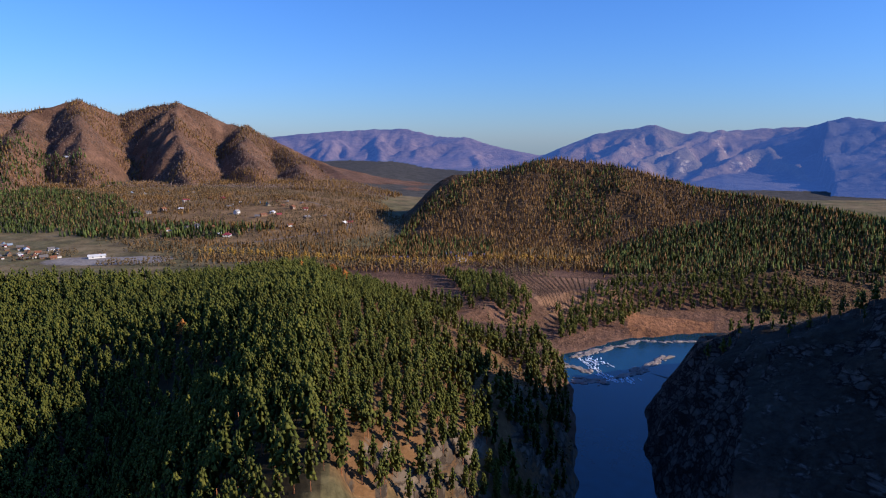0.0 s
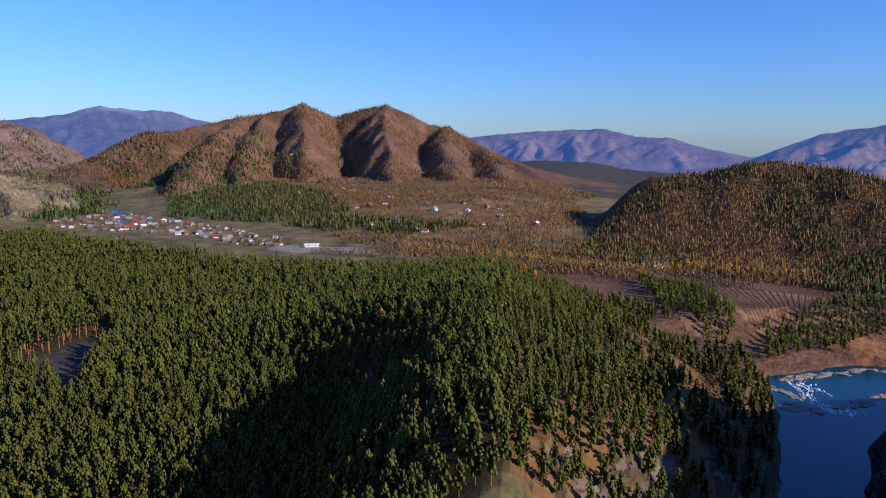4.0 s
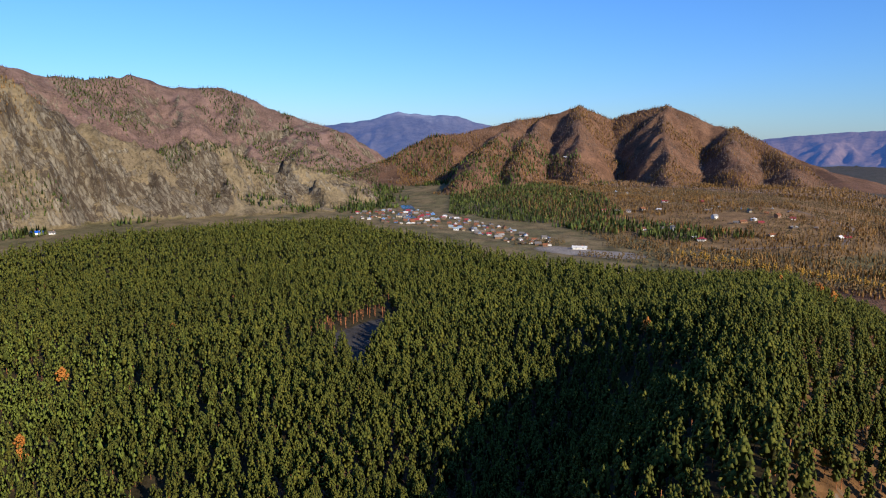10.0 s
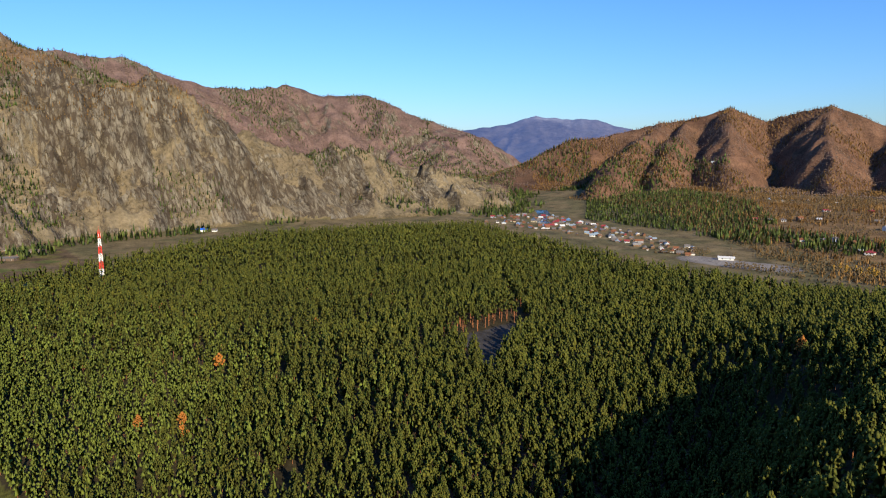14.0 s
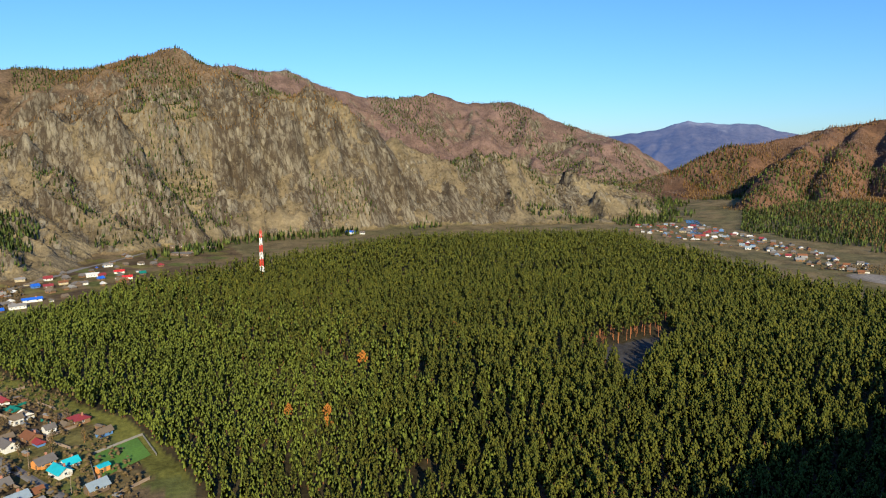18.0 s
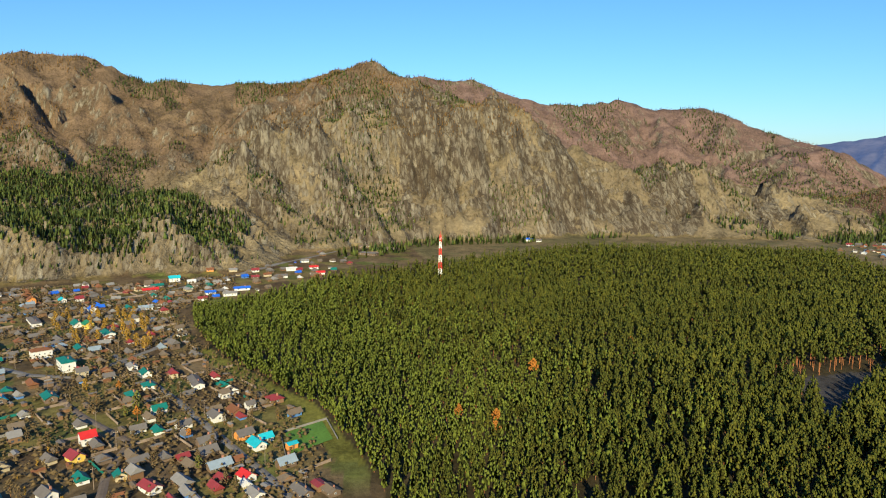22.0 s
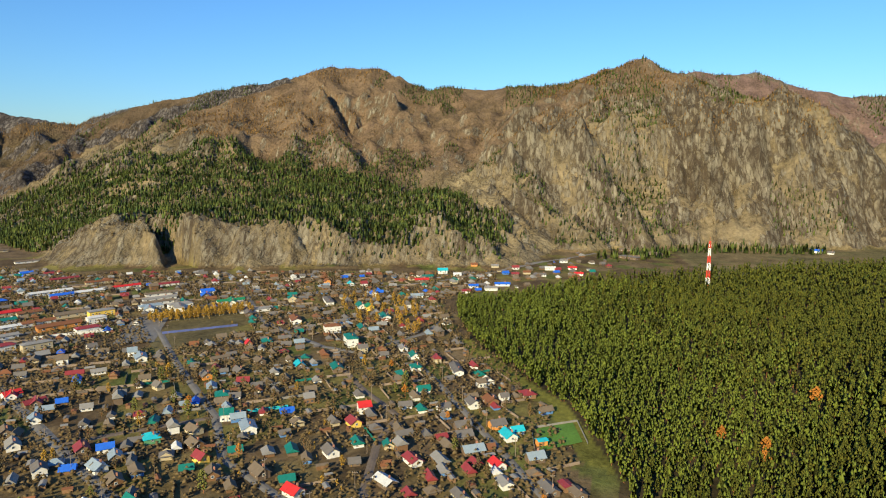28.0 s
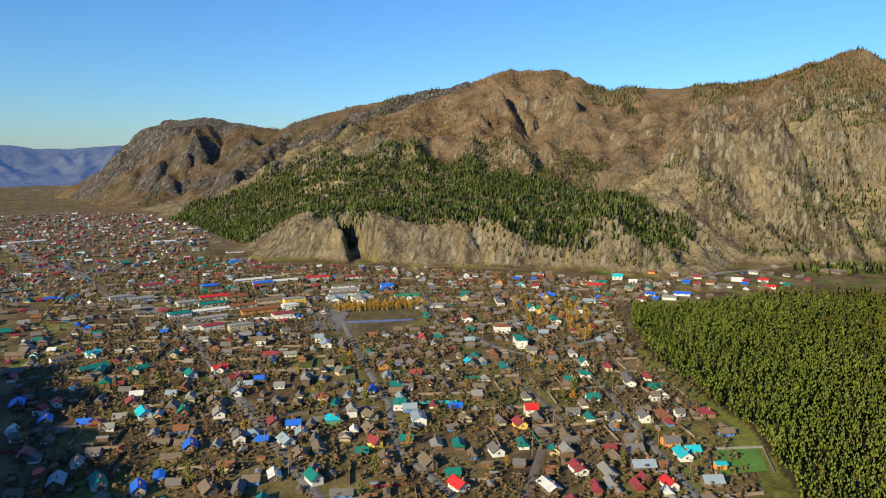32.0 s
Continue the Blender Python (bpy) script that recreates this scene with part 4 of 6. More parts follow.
for count, k in enumerate(np.nonzero(picked)[0]):
    size = tall[k] / 17.0
    m = Matrix.Translation((fx[k], fy[k], fz[k])) @ Matrix.Rotation(hashed(fx[k], fy[k], 1) * 6.28, 4, "Z") @ Matrix.Diagonal((size * spread[k], size * spread[k], size, 1))
    if count < len(pine_models):
        pine_models[count].matrix_world = m
    else:
        clone(pine_models[count % len(pine_models)], m)
rest = ~picked
# younger pines, lighter green; raised further for the front light on this edge
YOUNG = material("young_pine_needles", (0.135, 0.164, 0.021), grain=1.3, amount=0.5, bump=0.2, coarse=0.02, island=0.5)
PINES_YOUNG = [[(*crown_full(rng, 3, 6, 9, 0.08, 0.12, 0.18), YOUNG), (*unit_stem(0.012, 0.5, 3), BARK)] for _ in range(4)]
young = rest & (along(EDGE[:5], fx, fy)[0] < 55 + 135 * hashed(fx, fy, 12))
grove("young_pines", PINES_YOUNG, forest_spots[young], "younger light green pines along the forest edge", "forest")
rest &= ~young
on_slope = (steepness[keep] > 0.25) & rest
grove("slope_pines", PINES_SLOPE, forest_spots[on_slope], "pines with low crowns on the steep rocky bank", "forest")
rest &= ~on_slope
grove("pine_forest_near", PINES_NEAR, forest_spots[rest & (reach < 340)], "dense green pine forest", "forest")
grove("clearing_pines", PINES_TALL, forest_spots[rest & lit_edge], "tall bare-trunked pines round a clearing", "forest")
rest &= ~lit_edge
grove("pine_forest", PINES_MID, forest_spots[rest & (reach >= 340) & (reach < 620)], "dense green pine forest with reddish trunks", "forest")
grove("pine_forest_far", PINES_FAR, forest_spots[rest & (reach >= 620) & ~lit_edge], "dense green pine forest reaching the cliffs", "forest")


def slope_wood(name, models, spots_ring, gap, dense, hmin, hmax, label, category, octave, noise_size=60, wide=1.0, zmin=-19.0, avoid=(), seed=5, streak=(1, 1)):
    rng = np.random.default_rng(seed)
    x, y = scatter(rng, spots_ring, gap, 0.5)
    z = surface(x, y)
    keep = (fractal(x / noise_size / streak[0], y / noise_size / streak[1], 4, octave) < dense) & (z > zmin)
    for ring in avoid:
        keep &= ~inside(ring, x, y)
    x, y, z = x[keep], y[keep], z[keep]
    spots = np.stack([x, y, z, rng.uniform(hmin, hmax, len(x)), wide * rng.uniform(0.8, 1.25, len(x))], 1)
    return grove(name, models, spots, label, category)


r2 = np.random.default_rng(21)
SPRUCE_SMALL = [[(*crown_tiers(r2, 2, 5, 0.06, 0.2), NEEDLE_FAR)] for _ in range(4)]
LARCH_SMALL = [[(*crown_tiers(r2, 2, 5, 0.06, 0.18), LARCH)] for _ in range(4)]
BRUSH_SMALL = [[(*crown_round(r2, 2, 0.2, 5, 0.08, 0.14), BRUSH)] for _ in range(4)]
BARE_SMALL = [[(*crown_round(r2, 2, 0.18, 5, 0.15, 0.12), BARE)] for _ in range(4)]
GOLD_SMALL = [[(*crown_round(r2, 7, 0.10, 5, 0.15, 0.16), GOLD)] for _ in range(3)]

slope_wood("bench_pine_wood", SPRUCE_SMALL, BENCH, 5.0, 0.74, 7, 11, "green pine wood on a bench above the cliffs", "forest", 60, 90, 1.15)
MASSIF = ((-640, -560), (-660, -260), (-720, -60), (-960, 160), (-960, 500), (-860, 800), (-1300, 700), (-1700, 150), (-1720, -800), (-1300, -1250), (-950, -1300))
slope_wood("scattered_pines", SPRUCE_SMALL, MASSIF, 6.6, 0.455, 5, 9, "scattered dark pines on the rocky slopes", "forest", 62, 100, 1.0, 8, streak=(2.2, 1))
slope_wood("slope_larches", LARCH_SMALL, MASSIF, 7.5, 0.48, 4, 8, "thin autumn larches on the upper slopes", "forest", 64, 110, 1.1, 150)
slope_wood("slope_bare_trees", BRUSH_SMALL, MASSIF, 7.6, 0.61, 2.4, 5.2, "leafless birches on the slopes", "forest", 65, 60, 1.1, 20, streak=(2.2, 1))
TWIN = ((-1350, 1150), (-900, 1200), (-500, 1300), (-100, 1200), (-80, 1350), (-500, 1900), (-1000, 1800), (-1350, 1450))
slope_wood("twin_peak_larches", LARCH_SMALL, TWIN, 6.5, 0.54, 6, 10, "orange larches on the twin-peaked mountain", "forest", 66, 120, 1.1)
slope_wood("twin_peak_trees", BARE_SMALL, TWIN, 7.5, 0.62, 4, 7, "leafless birches on the twin-peaked mountain", "forest", 67, 90, 1.1)
slope_wood("twin_peak_pines", SPRUCE_SMALL, ((-1300, 1150), (-700, 1150), (-620, 1330), (-900, 1500), (-1300, 1450)), 10, 0.46, 8, 14, "dark pines low on the mountain", "forest", 68, 120, 1.1)
PURPLE = ((-1000, 1000), (-1400, 1420), (-1900, 1450), (-2150, 1000), (-2100, 300), (-1700, 300), (-1200, 650))
slope_wood("ridge_trees", BARE_SMALL, PURPLE, 9, 0.6, 4, 8, "leafless woods on the long ridge", "forest", 69, 90, 1.15, streak=(2, 1))
slope_wood("ridge_pines", SPRUCE_SMALL, PURPLE, 9, 0.44, 6, 11, "dark pines on the long ridge", "forest", 70, 70, 1.15, streak=(2.4, 1))
HILL = ((-80, 700), (20, 660), (160, 600), (560, 560), (640, 640), (420, 1000), (150, 1060), (-40, 900))
slope_wood("hill_larches", LARCH_SMALL, HILL, 4.8, 0.78, 5, 9, "autumn larch wood on the low hill", "forest", 71, 90, 1.05)
slope_wood("hill_pines", SPRUCE_SMALL, HILL, 6.0, 0.48, 5, 9, "dark pines among the larches", "forest", 72, 90, 1.05)
slope_wood("terrace_birches", LARCH_SMALL, ((-900, 1040), (-700, 1000), (-300, 700), (-60, 690), (-40, 900), (-130, 1250), (-500, 1350)), 6.5, 0.52, 4, 7.5, "yellowing birches on the terrace", "forest", 74, 60, 1.1)
slope_wood("terrace_thicket", BRUSH_SMALL, ((-900, 1040), (-700, 1000), (-300, 700), (-60, 690), (-40, 900), (-130, 1250), (-500, 1350)), 6.5, 0.56, 3, 6, "brown brushwood between the fields", "forest", 94, 50, 1.2)
slope_wood("terrace_pines", SPRUCE_SMALL, ((-677, 842), (-877, 1091), (-747, 1243), (-526, 1078), (-407, 913), (-494, 823)), 6.5, 0.68, 6, 10, "green pines below the terrace", "forest", 75, 70, 1.1)
slope_wood("terrace_pine_belt", SPRUCE_SMALL, ((-470, 800), (-260, 770), (-200, 830), (-440, 880)), 7, 0.62, 8, 13, "green pine belt by the gravel bar", "forest", 75, 50, 1.1)
slope_wood("riverside_birches", LARCH_SMALL, ((-260, 640), (-60, 600), (60, 590), (20, 690), (-100, 760), (-270, 740)), 5.5, 0.56, 4, 8, "autumn birches along the valley", "forest", 76, 50, 1.1)
slope_wood("riverside_thicket", BRUSH_SMALL, ((-420, 640), (-60, 590), (60, 590), (240, 560), (400, 520), (420, 570), (100, 660), (-400, 740)), 5, 0.56, 3, 6, "brown leafless thicket", "forest", 77, 40, 1.2)
slope_wood("orchard_side_pines", PINES_MID, ((0, 594), (51, 570), (70, 500), (66, 474), (44, 468), (16, 506)), 5.2, 0.8, 8, 12, "dark pines beside the orchard", "forest", 78, 40, 1.1)
slope_wood("riverside_pines", PINES_MID, ((87, 500), (116, 527), (165, 563), (192, 564), (261, 581), (329, 557), (302, 520), (237, 530), (170, 525), (142, 501), (133, 470), (100, 446), (82, 446)), 5.2, 0.8, 8, 12, "dark pines along the river bank", "forest", 79, 40, 1.1)
slope_wood("plain_pines", SPRUCE_SMALL, ((148, 600), (251, 585), (381, 562), (600, 520), (700, 660), (544, 780), (375, 740), (273, 760), (178, 720)), 5.8, 0.74, 7, 11, "dark pines at the foot of the hill", "forest", 81, 60, 1.1)
slope_wood("cliff_top_pines", PINES_MID, ((100, 345), (130, 345), (190, 290), (260, 180), (220, 170), (150, 280)), 9, 0.5, 7, 11, "small pines on the cliff top", "forest", 82, 30, 1.1, 2)
slope_wood("mound_thicket", BRUSH_SMALL, ((-20, 150), (40, 200), (70, 260), (72, 400), (40, 470), (-40, 500), (-50, 300)), 4.5, 0.56, 2, 4.5, "brown bushes on the steep rocky bank", "forest", 83, 20, 1.3, -18)
slope_wood("valley_floor_wood", SPRUCE_SMALL, ((-980, 560), (-760, 800), (-960, 1080), (-1150, 1150), (-900, 820)), 9, 0.45, 8, 13, "pines at the valley mouth", "forest", 84, 60, 1.1)
slope_wood("cliff_foot_wood", SPRUCE_SMALL, ((-800, 30), (-930, 180), (-945, 480), (-900, 480), (-880, 200), (-770, 60)), 8, 0.5, 8, 13, "pines along the foot of the cliffs", "forest", 85, 50, 1.1)


def belt(name, lines, models, gap, wide, hmin, hmax, label, seed):
    """Hedgerows and belts of trees along lines."""
    rng = np.random.default_rng(seed)
    spots = []
    for line in lines:
        for p, q in zip(line[:-1], line[1:]):
            n = max(1, int(math.hypot(q[0] - p[0], q[1] - p[1]) / gap))
            for k in range(n):
                u = (k + rng.random()) / n
                spots.append((p[0] + (q[0] - p[0]) * u + rng.normal(0, wide), p[1] + (q[1] - p[1]) * u + rng.normal(0, wide)))
    spots = np.array(spots)
    z = surface(spots[:, 0], spots[:, 1])
    grove(name, models, np.c_[spots, z, rng.uniform(hmin, hmax, len(z)), rng.uniform(0.9, 1.3, len(z))], label, "forest")


belt("terrace_hedgerows", (((-420, 900), (-260, 850), (-100, 800)), ((-600, 1120), (-430, 1050), (-250, 1000)), ((-330, 770), (-200, 735), (-60, 700)), ((-500, 960), (-350, 930)),
                           ((-300, 1100), (-160, 1050)), ((-130, 900), (-90, 1000), (-100, 1100)), ((20, 640), (150, 610), (300, 585))), LARCH_SMALL, 2.0, 7.0, 4, 8,
     "belts of orange-brown birches across the fields", 88)
belt("forest_edge_bushes", (((-345, -24), (-413, -62), (-470, -84), (-545, -106)),), BRUSH_SMALL, 1.2, 6.0, 2.5, 5.5, "brown bushes along the edge of the pines", 95)
belt("river_birches", (((-250, 690), (-120, 660), (-20, 640), (40, 655)), ((30, 672), (52, 667), (89, 658), (132, 651))), GOLD_SMALL, 1.8, 5.0, 5, 9, "golden birches along the valley road", 89)

# ---- mast in the forest ----
def radio_mast(x, y):
    base = ground_z(x, y)
    mast = thing("radio_mast", "red and white banded lattice radio mast rising from the forest", "mast", Matrix.Translation((x, y, base)))
    red = material("red_paint", (0.62, 0.06, 0.04), grain=3, amount=0.15, bump=0)
    white = material("white_paint", (0.8, 0.8, 0.78), grain=3, amount=0.12, bump=0)
    high, bands = 46.0, 7
    half = lambda z: 1.7 - 1.0 * z / high
    for k in range(bands):
        z0, z1 = high * k / bands, high * (k + 1) / bands
        bm = bmesh.new()
        corners = []
        for z in (z0, z1):
            h = half(z)
            corners.append([(-h, -h, z), (h, -h, z), (h, h, z), (-h, h, z)])
        def bar(a, b, r):
            a, b = Vector(a), Vector(b)
            m = Matrix.Translation((a + b) / 2) @ (b - a).to_track_quat("Z", "Y").to_matrix().to_4x4()
            bmesh.ops.create_cone(bm, cap_ends=True, segments=5, radius1=r, radius2=r, depth=(b - a).length, matrix=m)
        for c in range(4):
            n = (c + 1) % 4
            bar(corners[0][c], corners[1][c], 0.2)
            bar(corners[0][c], corners[1][n], 0.14)
            bar(corners[0][n], corners[1][c], 0.14)
            bar(corners[1][c], corners[1][n], 0.16)
        part("lattice_section", bm, red if k % 2 == 0 else white, mast)
    bm = bmesh.new()
    bmesh.ops.create_cone(bm, cap_ends=True, segments=6, radius1=0.12, radius2=0.05, depth=4, matrix=Matrix.Translation((0, 0, high + 2)))
    part("aerial", bm, red, mast)
    for a in (0, 2.1, 4.2):
        bm = bmesh.new()
        box(bm, -0.2, 0.2, -0.12, 0.12, -1.1, 1.1)
        p = part("panel_antenna", bm, white, mast)
        p.matrix_local = Matrix.Rotation(a, 4, "Z") @ Matrix.Translation((0, 1.15, high - 3.5))


radio_mast(-618, 128)

# ---- village ----
PAINT = {name: material(name + "_paint", c, rough=r, grain=0.9, amount=0.22, bump=0.01, coarse=0.25, vary=0.25) for name, c, r in (
    ("white", (0.66, 0.65, 0.61), 0.8), ("cream", (0.46, 0.39, 0.25), 0.8), ("yellow", (0.72, 0.50, 0.10), 0.8), ("orange", (0.60, 0.26, 0.07), 0.8),
    ("blue", (0.10, 0.22, 0.48), 0.8), ("green", (0.10, 0.26, 0.14), 0.8), ("brown", (0.22, 0.13, 0.07), 0.85))}
PAINT["timber"] = material("weathered_timber", (0.15, 0.108, 0.075), grain=2.5, amount=0.35, bump=0.03, vary=0.5)
PAINT["log"] = material("brown_logs", (0.18, 0.10, 0.05), grain=2.0, amount=0.35, bump=0.03, vary=0.5)
TIN = {name: material(name + "_roofing", c, rough=r, grain=0.8, amount=0.2, bump=0.015, coarse=0.3, vary=0.3) for name, c, r in (
    ("red", (0.52, 0.03, 0.03), 0.45), ("maroon", (0.24, 0.04, 0.045), 0.5), ("teal", (0.018, 0.165, 0.135), 0.5), ("cyan", (0.04, 0.42, 0.50), 0.45),
    ("blue", (0.03, 0.13, 0.60), 0.45), ("green", (0.03, 0.20, 0.09), 0.5), ("grey", (0.24, 0.23, 0.215), 0.7), ("steel", (0.25, 0.31, 0.36), 0.4),
    ("tan", (0.16, 0.125, 0.088), 0.85), ("slate", (0.145, 0.132, 0.122), 0.9), ("rust", (0.20, 0.085, 0.04), 0.8), ("white", (0.58, 0.58, 0.56), 0.6))}
GLASS = material("window_glass", (0.05, 0.07, 0.10), rough=0.08, grain=0.5, amount=0.1, bump=0)
BRICK = material("chimney_brick", (0.42, 0.20, 0.13), grain=3, amount=0.3, bump=0.02)
FRAME = PAINT["white"]


def gable_body(l, w, wall, ridge):
    """Walls with gable ends, along x."""
    bm = bmesh.new()
    x, y = l / 2, w / 2
    v = [bm.verts.new(p) for p in ((-x, -y, -0.5), (x, -y, -0.5), (x, y, -0.5), (-x, y, -0.5), (-x, -y, wall), (x, -y, wall), (x, y, wall), (-x, y, wall),
                                   (-x, 0, ridge), (x, 0, ridge))]
    for f in ((0, 1, 5, 4), (2, 3, 7, 6), (1, 2, 6, 9, 5), (3, 0, 4, 8, 7), (3, 2, 1, 0)):
        bm.faces.new([v[k] for k in f])
    return bm


def gable_roof(l, w, wall, ridge, over=0.55, thick=0.14):
    bm = bmesh.new()
    x, y = l / 2 + over, w / 2 + over
    drop = (ridge - wall) / (w / 2) * over
    for s in (-1, 1):
        top = [(-x, 0, ridge + 0.06), (x, 0, ridge + 0.06), (x, s * y, wall - drop + 0.06), (-x, s * y, wall - drop + 0.06)]
        a = [bm.verts.new(p) for p in top]
        b = [bm.verts.new((p[0], p[1], p[2] + thick)) for p in top]
        faces = [a[::-1], b, *[(a[k], a[(k + 1) % 4], b[(k + 1) % 4], b[k]) for k in range(4)]]
        for f in faces:
            bm.faces.new(f)
    bmesh.ops.recalc_face_normals(bm, faces=bm.faces)
    return bm


def hip_roof(l, w, wall, ridge, over=0.5, thick=0.14):
    bm = bmesh.new()
    x, y, r = l / 2 + over, w / 2 + over, max(0.3, (l - w) / 2)
    low = [bm.verts.new(p) for p in ((-x, -y, wall - 0.05), (x, -y, wall - 0.05), (x, y, wall - 0.05), (-x, y, wall - 0.05))]
    mid = [bm.verts.new(v.co + Vector((0, 0, thick))) for v in low]
    a, b = bm.verts.new((-r, 0, ridge + thick)), bm.verts.new((r, 0, ridge + thick))
    for f in (low[::-1], (mid[0], mid[1], b, a), (mid[1], mid[2], b), (mid[2], mid[3], a, b), (mid[3], mid[0], a), *[(low[k], low[(k + 1) % 4], mid[(k + 1) % 4], mid[k]) for k in range(4)]):
        bm.faces.new(f)
    bmesh.ops.recalc_face_normals(bm, faces=bm.faces)
    return bm


def box_part(name, mat, parent, x0, x1, y0, y1, z0, z1, label=""):
    bm = bmesh.new()
    box(bm, x0, x1, y0, y1, z0, z1)
    return part(name, bm, mat, parent, label)


SHAPES = {  # length, width, wall, ridge, hipped
    "cottage": (6.8, 5.0, 2.0, 3.7, False), "tall": (7.2, 6.2, 4.0, 6.2, False), "hipped": (7.0, 6.2, 2.1, 3.7, True), "shed": (4.2, 2.5, 1.6, 2.0, False),
    "long": (16.0, 6.6, 2.6, 4.0, False), "hall": (24.0, 8.5, 3.5, 4.8, True), "block": (18.0, 8.4, 4.8, 5.9, True), "barn": (9.5, 5.4, 2.2, 3.6, False)}
ROOF_WORDS = {"red": "bright red metal", "maroon": "dark red metal", "teal": "dark teal metal", "cyan": "turquoise metal", "blue": "bright blue metal", "green": "green metal",
              "grey": "grey sheet", "steel": "pale blue-grey metal", "tan": "weathered tan", "slate": "old grey slate", "rust": "rusty", "white": "white sheet"}
KIND_WORDS = {"cottage": ("house", "small gabled village house"), "tall": ("house", "two-storey village house"), "hipped": ("house", "square hip-roofed house"),
              "shed": ("shed", "low garden shed"), "long": ("building", "long low building"), "hall": ("building", "large hall building"),
              "block": ("building", "two-storey public building"), "barn": ("barn", "long barn")}
NAME_OF = {"cottage": "house", "tall": "house", "hipped": "house", "shed": "shed", "long": "long_building", "hall": "hall_building", "block": "public_building", "barn": "barn"}
WALL_WORDS = {"timber": "grey timber", "log": "brown log"}
templates = {}


def house_model(kind, wall_paint, roof_paint):
    l, w, wall, ridge, hipped = SHAPES[kind]
    category, words = KIND_WORDS[kind]
    ob = thing(NAME_OF[kind], f"{words}, {WALL_WORDS.get(wall_paint, wall_paint)} walls, {ROOF_WORDS[roof_paint]} roof", category,
               group="village sheds" if kind == "shed" else "village houses")
    if hipped:
        bm = bmesh.new()
        box(bm, -l / 2, l / 2, -w / 2, w / 2, -0.5, wall)
        part("wall", bm, PAINT[wall_paint], ob)
        part("roof", hip_roof(l, w, wall, ridge), TIN[roof_paint], ob)
    else:
        part("wall", gable_body(l, w, wall, ridge), PAINT[wall_paint], ob)
        part("roof", gable_roof(l, w, wall, ridge, 0.3 if kind == "shed" else 0.55), TIN[roof_paint], ob)
    if kind == "shed":
        box_part("door", PAINT["brown"], ob, -0.5, 0.5, -w / 2 - 0.06, -w / 2 + 0.02, 0, 1.8)
        return ob
    box_part("chimney", BRICK, ob, l * 0.18, l * 0.18 + 0.6, 0.4, 1.0, wall + 0.6, ridge + 0.9)
    box_part("door", PAINT["brown"], ob, -l / 2 - 0.06, -l / 2 + 0.02, -w * 0.3, -w * 0.3 + 1.0, 0, 1.65)
    levels = (0.6, 2.4) if wall > 3.9 else (1.0,)
    for z in levels:
        for side in (-1, 1):
            count = 2 if l < 12 else 4
            for k in range(count):
                x = (k + 0.5) / count * l - l / 2
                y0, y1 = sorted((side * (w / 2 - 0.02), side * (w / 2 + 0.07)))
                win = box_part("window", FRAME, ob, x - 0.55, x + 0.55, y0, y1, z - 0.08, z + 1.0)
                y0, y1 = sorted((side * (w / 2 + 0.05), side * (w / 2 + 0.10)))
                box_part("pane", GLASS, win, x - 0.42, x + 0.42, y0, y1, z + 0.03, z + 0.88)
        win = box_part("window", FRAME, ob, l / 2 - 0.02, l / 2 + 0.07, -0.55, 0.55, z - 0.08, z + 1.0)
        box_part("pane", GLASS, win, l / 2 + 0.05, l / 2 + 0.1, -0.42, 0.42, z + 0.03, z + 0.88)
    return ob


taken = []


def place(kind, wall_paint, roof_paint, x, y, turn, long=1.0, wide=1.0, high=1.0):
    """Set a building of a kind on the ground."""
    key = (kind, wall_paint, roof_paint)
    m = Matrix.Translation((x, y, ground_z(x, y) + 0.15)) @ Matrix.Rotation(radians(turn), 4, "Z") @ Matrix.Diagonal((long, wide, high, 1))
    if key not in templates:
        templates[key] = house_model(*key)
        ob = templates[key]
    else:
        ob = clone(templates[key], Matrix())
    ob.matrix_basis = m
    taken.append((x, y, max(SHAPES[kind][0] * long, SHAPES[kind][1] * wide) * 0.5))
    return ob


# buildings that stand out: kind, walls, roof, place, turn, stretch
place("tall", "white", "red", -289, -89, 120, 0.8, 0.9, 0.85)
place("cottage", "white", "red", -210, -91, 60)
place("cottage", "timber", "tan", -221, -109, 50, 1.1, 1, 1.1)
place("cottage", "white", "slate", -243, -89, 40)
place("cottage", "yellow", "maroon", -273, -89, 40)
place("hipped", "green", "cyan", -241, -167, 40)
place("long", "white", "steel", -258, -132, 35, 0.6, 0.9, 1)
place("cottage", "blue", "steel", -268, -142, 125, 0.9, 0.8, 1)
place("cottage", "white", "teal", -191, -141, 60, 1, 0.9, 1.2)
place("cottage", "log", "tan", -205, -158, 45)
place("cottage", "timber", "steel", -222, -170, 40, 0.9, 0.9, 1)
place("cottage", "white", "steel", -213, -171, 60, 1.1, 1, 1)
place("cottage", "yellow", "maroon", -228, -137, 60, 0.9, 0.8, 1.1)
place("cottage", "log", "tan", -239, -146, 55)
place("cottage", "cream", "tan", -252, -154, 60)
place("cottage", "cream", "slate", -298, -201, 60, 0.8, 0.8, 1.1)
place("hipped", "timber", "teal", -293, -163, 30)
place("barn", "timber", "teal", -345, -122, 30)
place("cottage", "timber", "cyan", -345, -144, 35)
place("block", "white", "teal", -395, -130, 30, 0.75, 0.8, 1.1)
place("block", "white", "rust", -422, -152, 120, 0.6, 0.8, 1)
place("barn", "timber", "white", -223, -61, 50, 0.9, 0.9, 0.9)
place("cottage", "cream", "teal", -254, -68, 25, 0.7, 0.8, 0.8)
place("cottage", "log", "tan", -217, -126, 30)
place("cottage", "orange", "slate", -318, -186, 45)
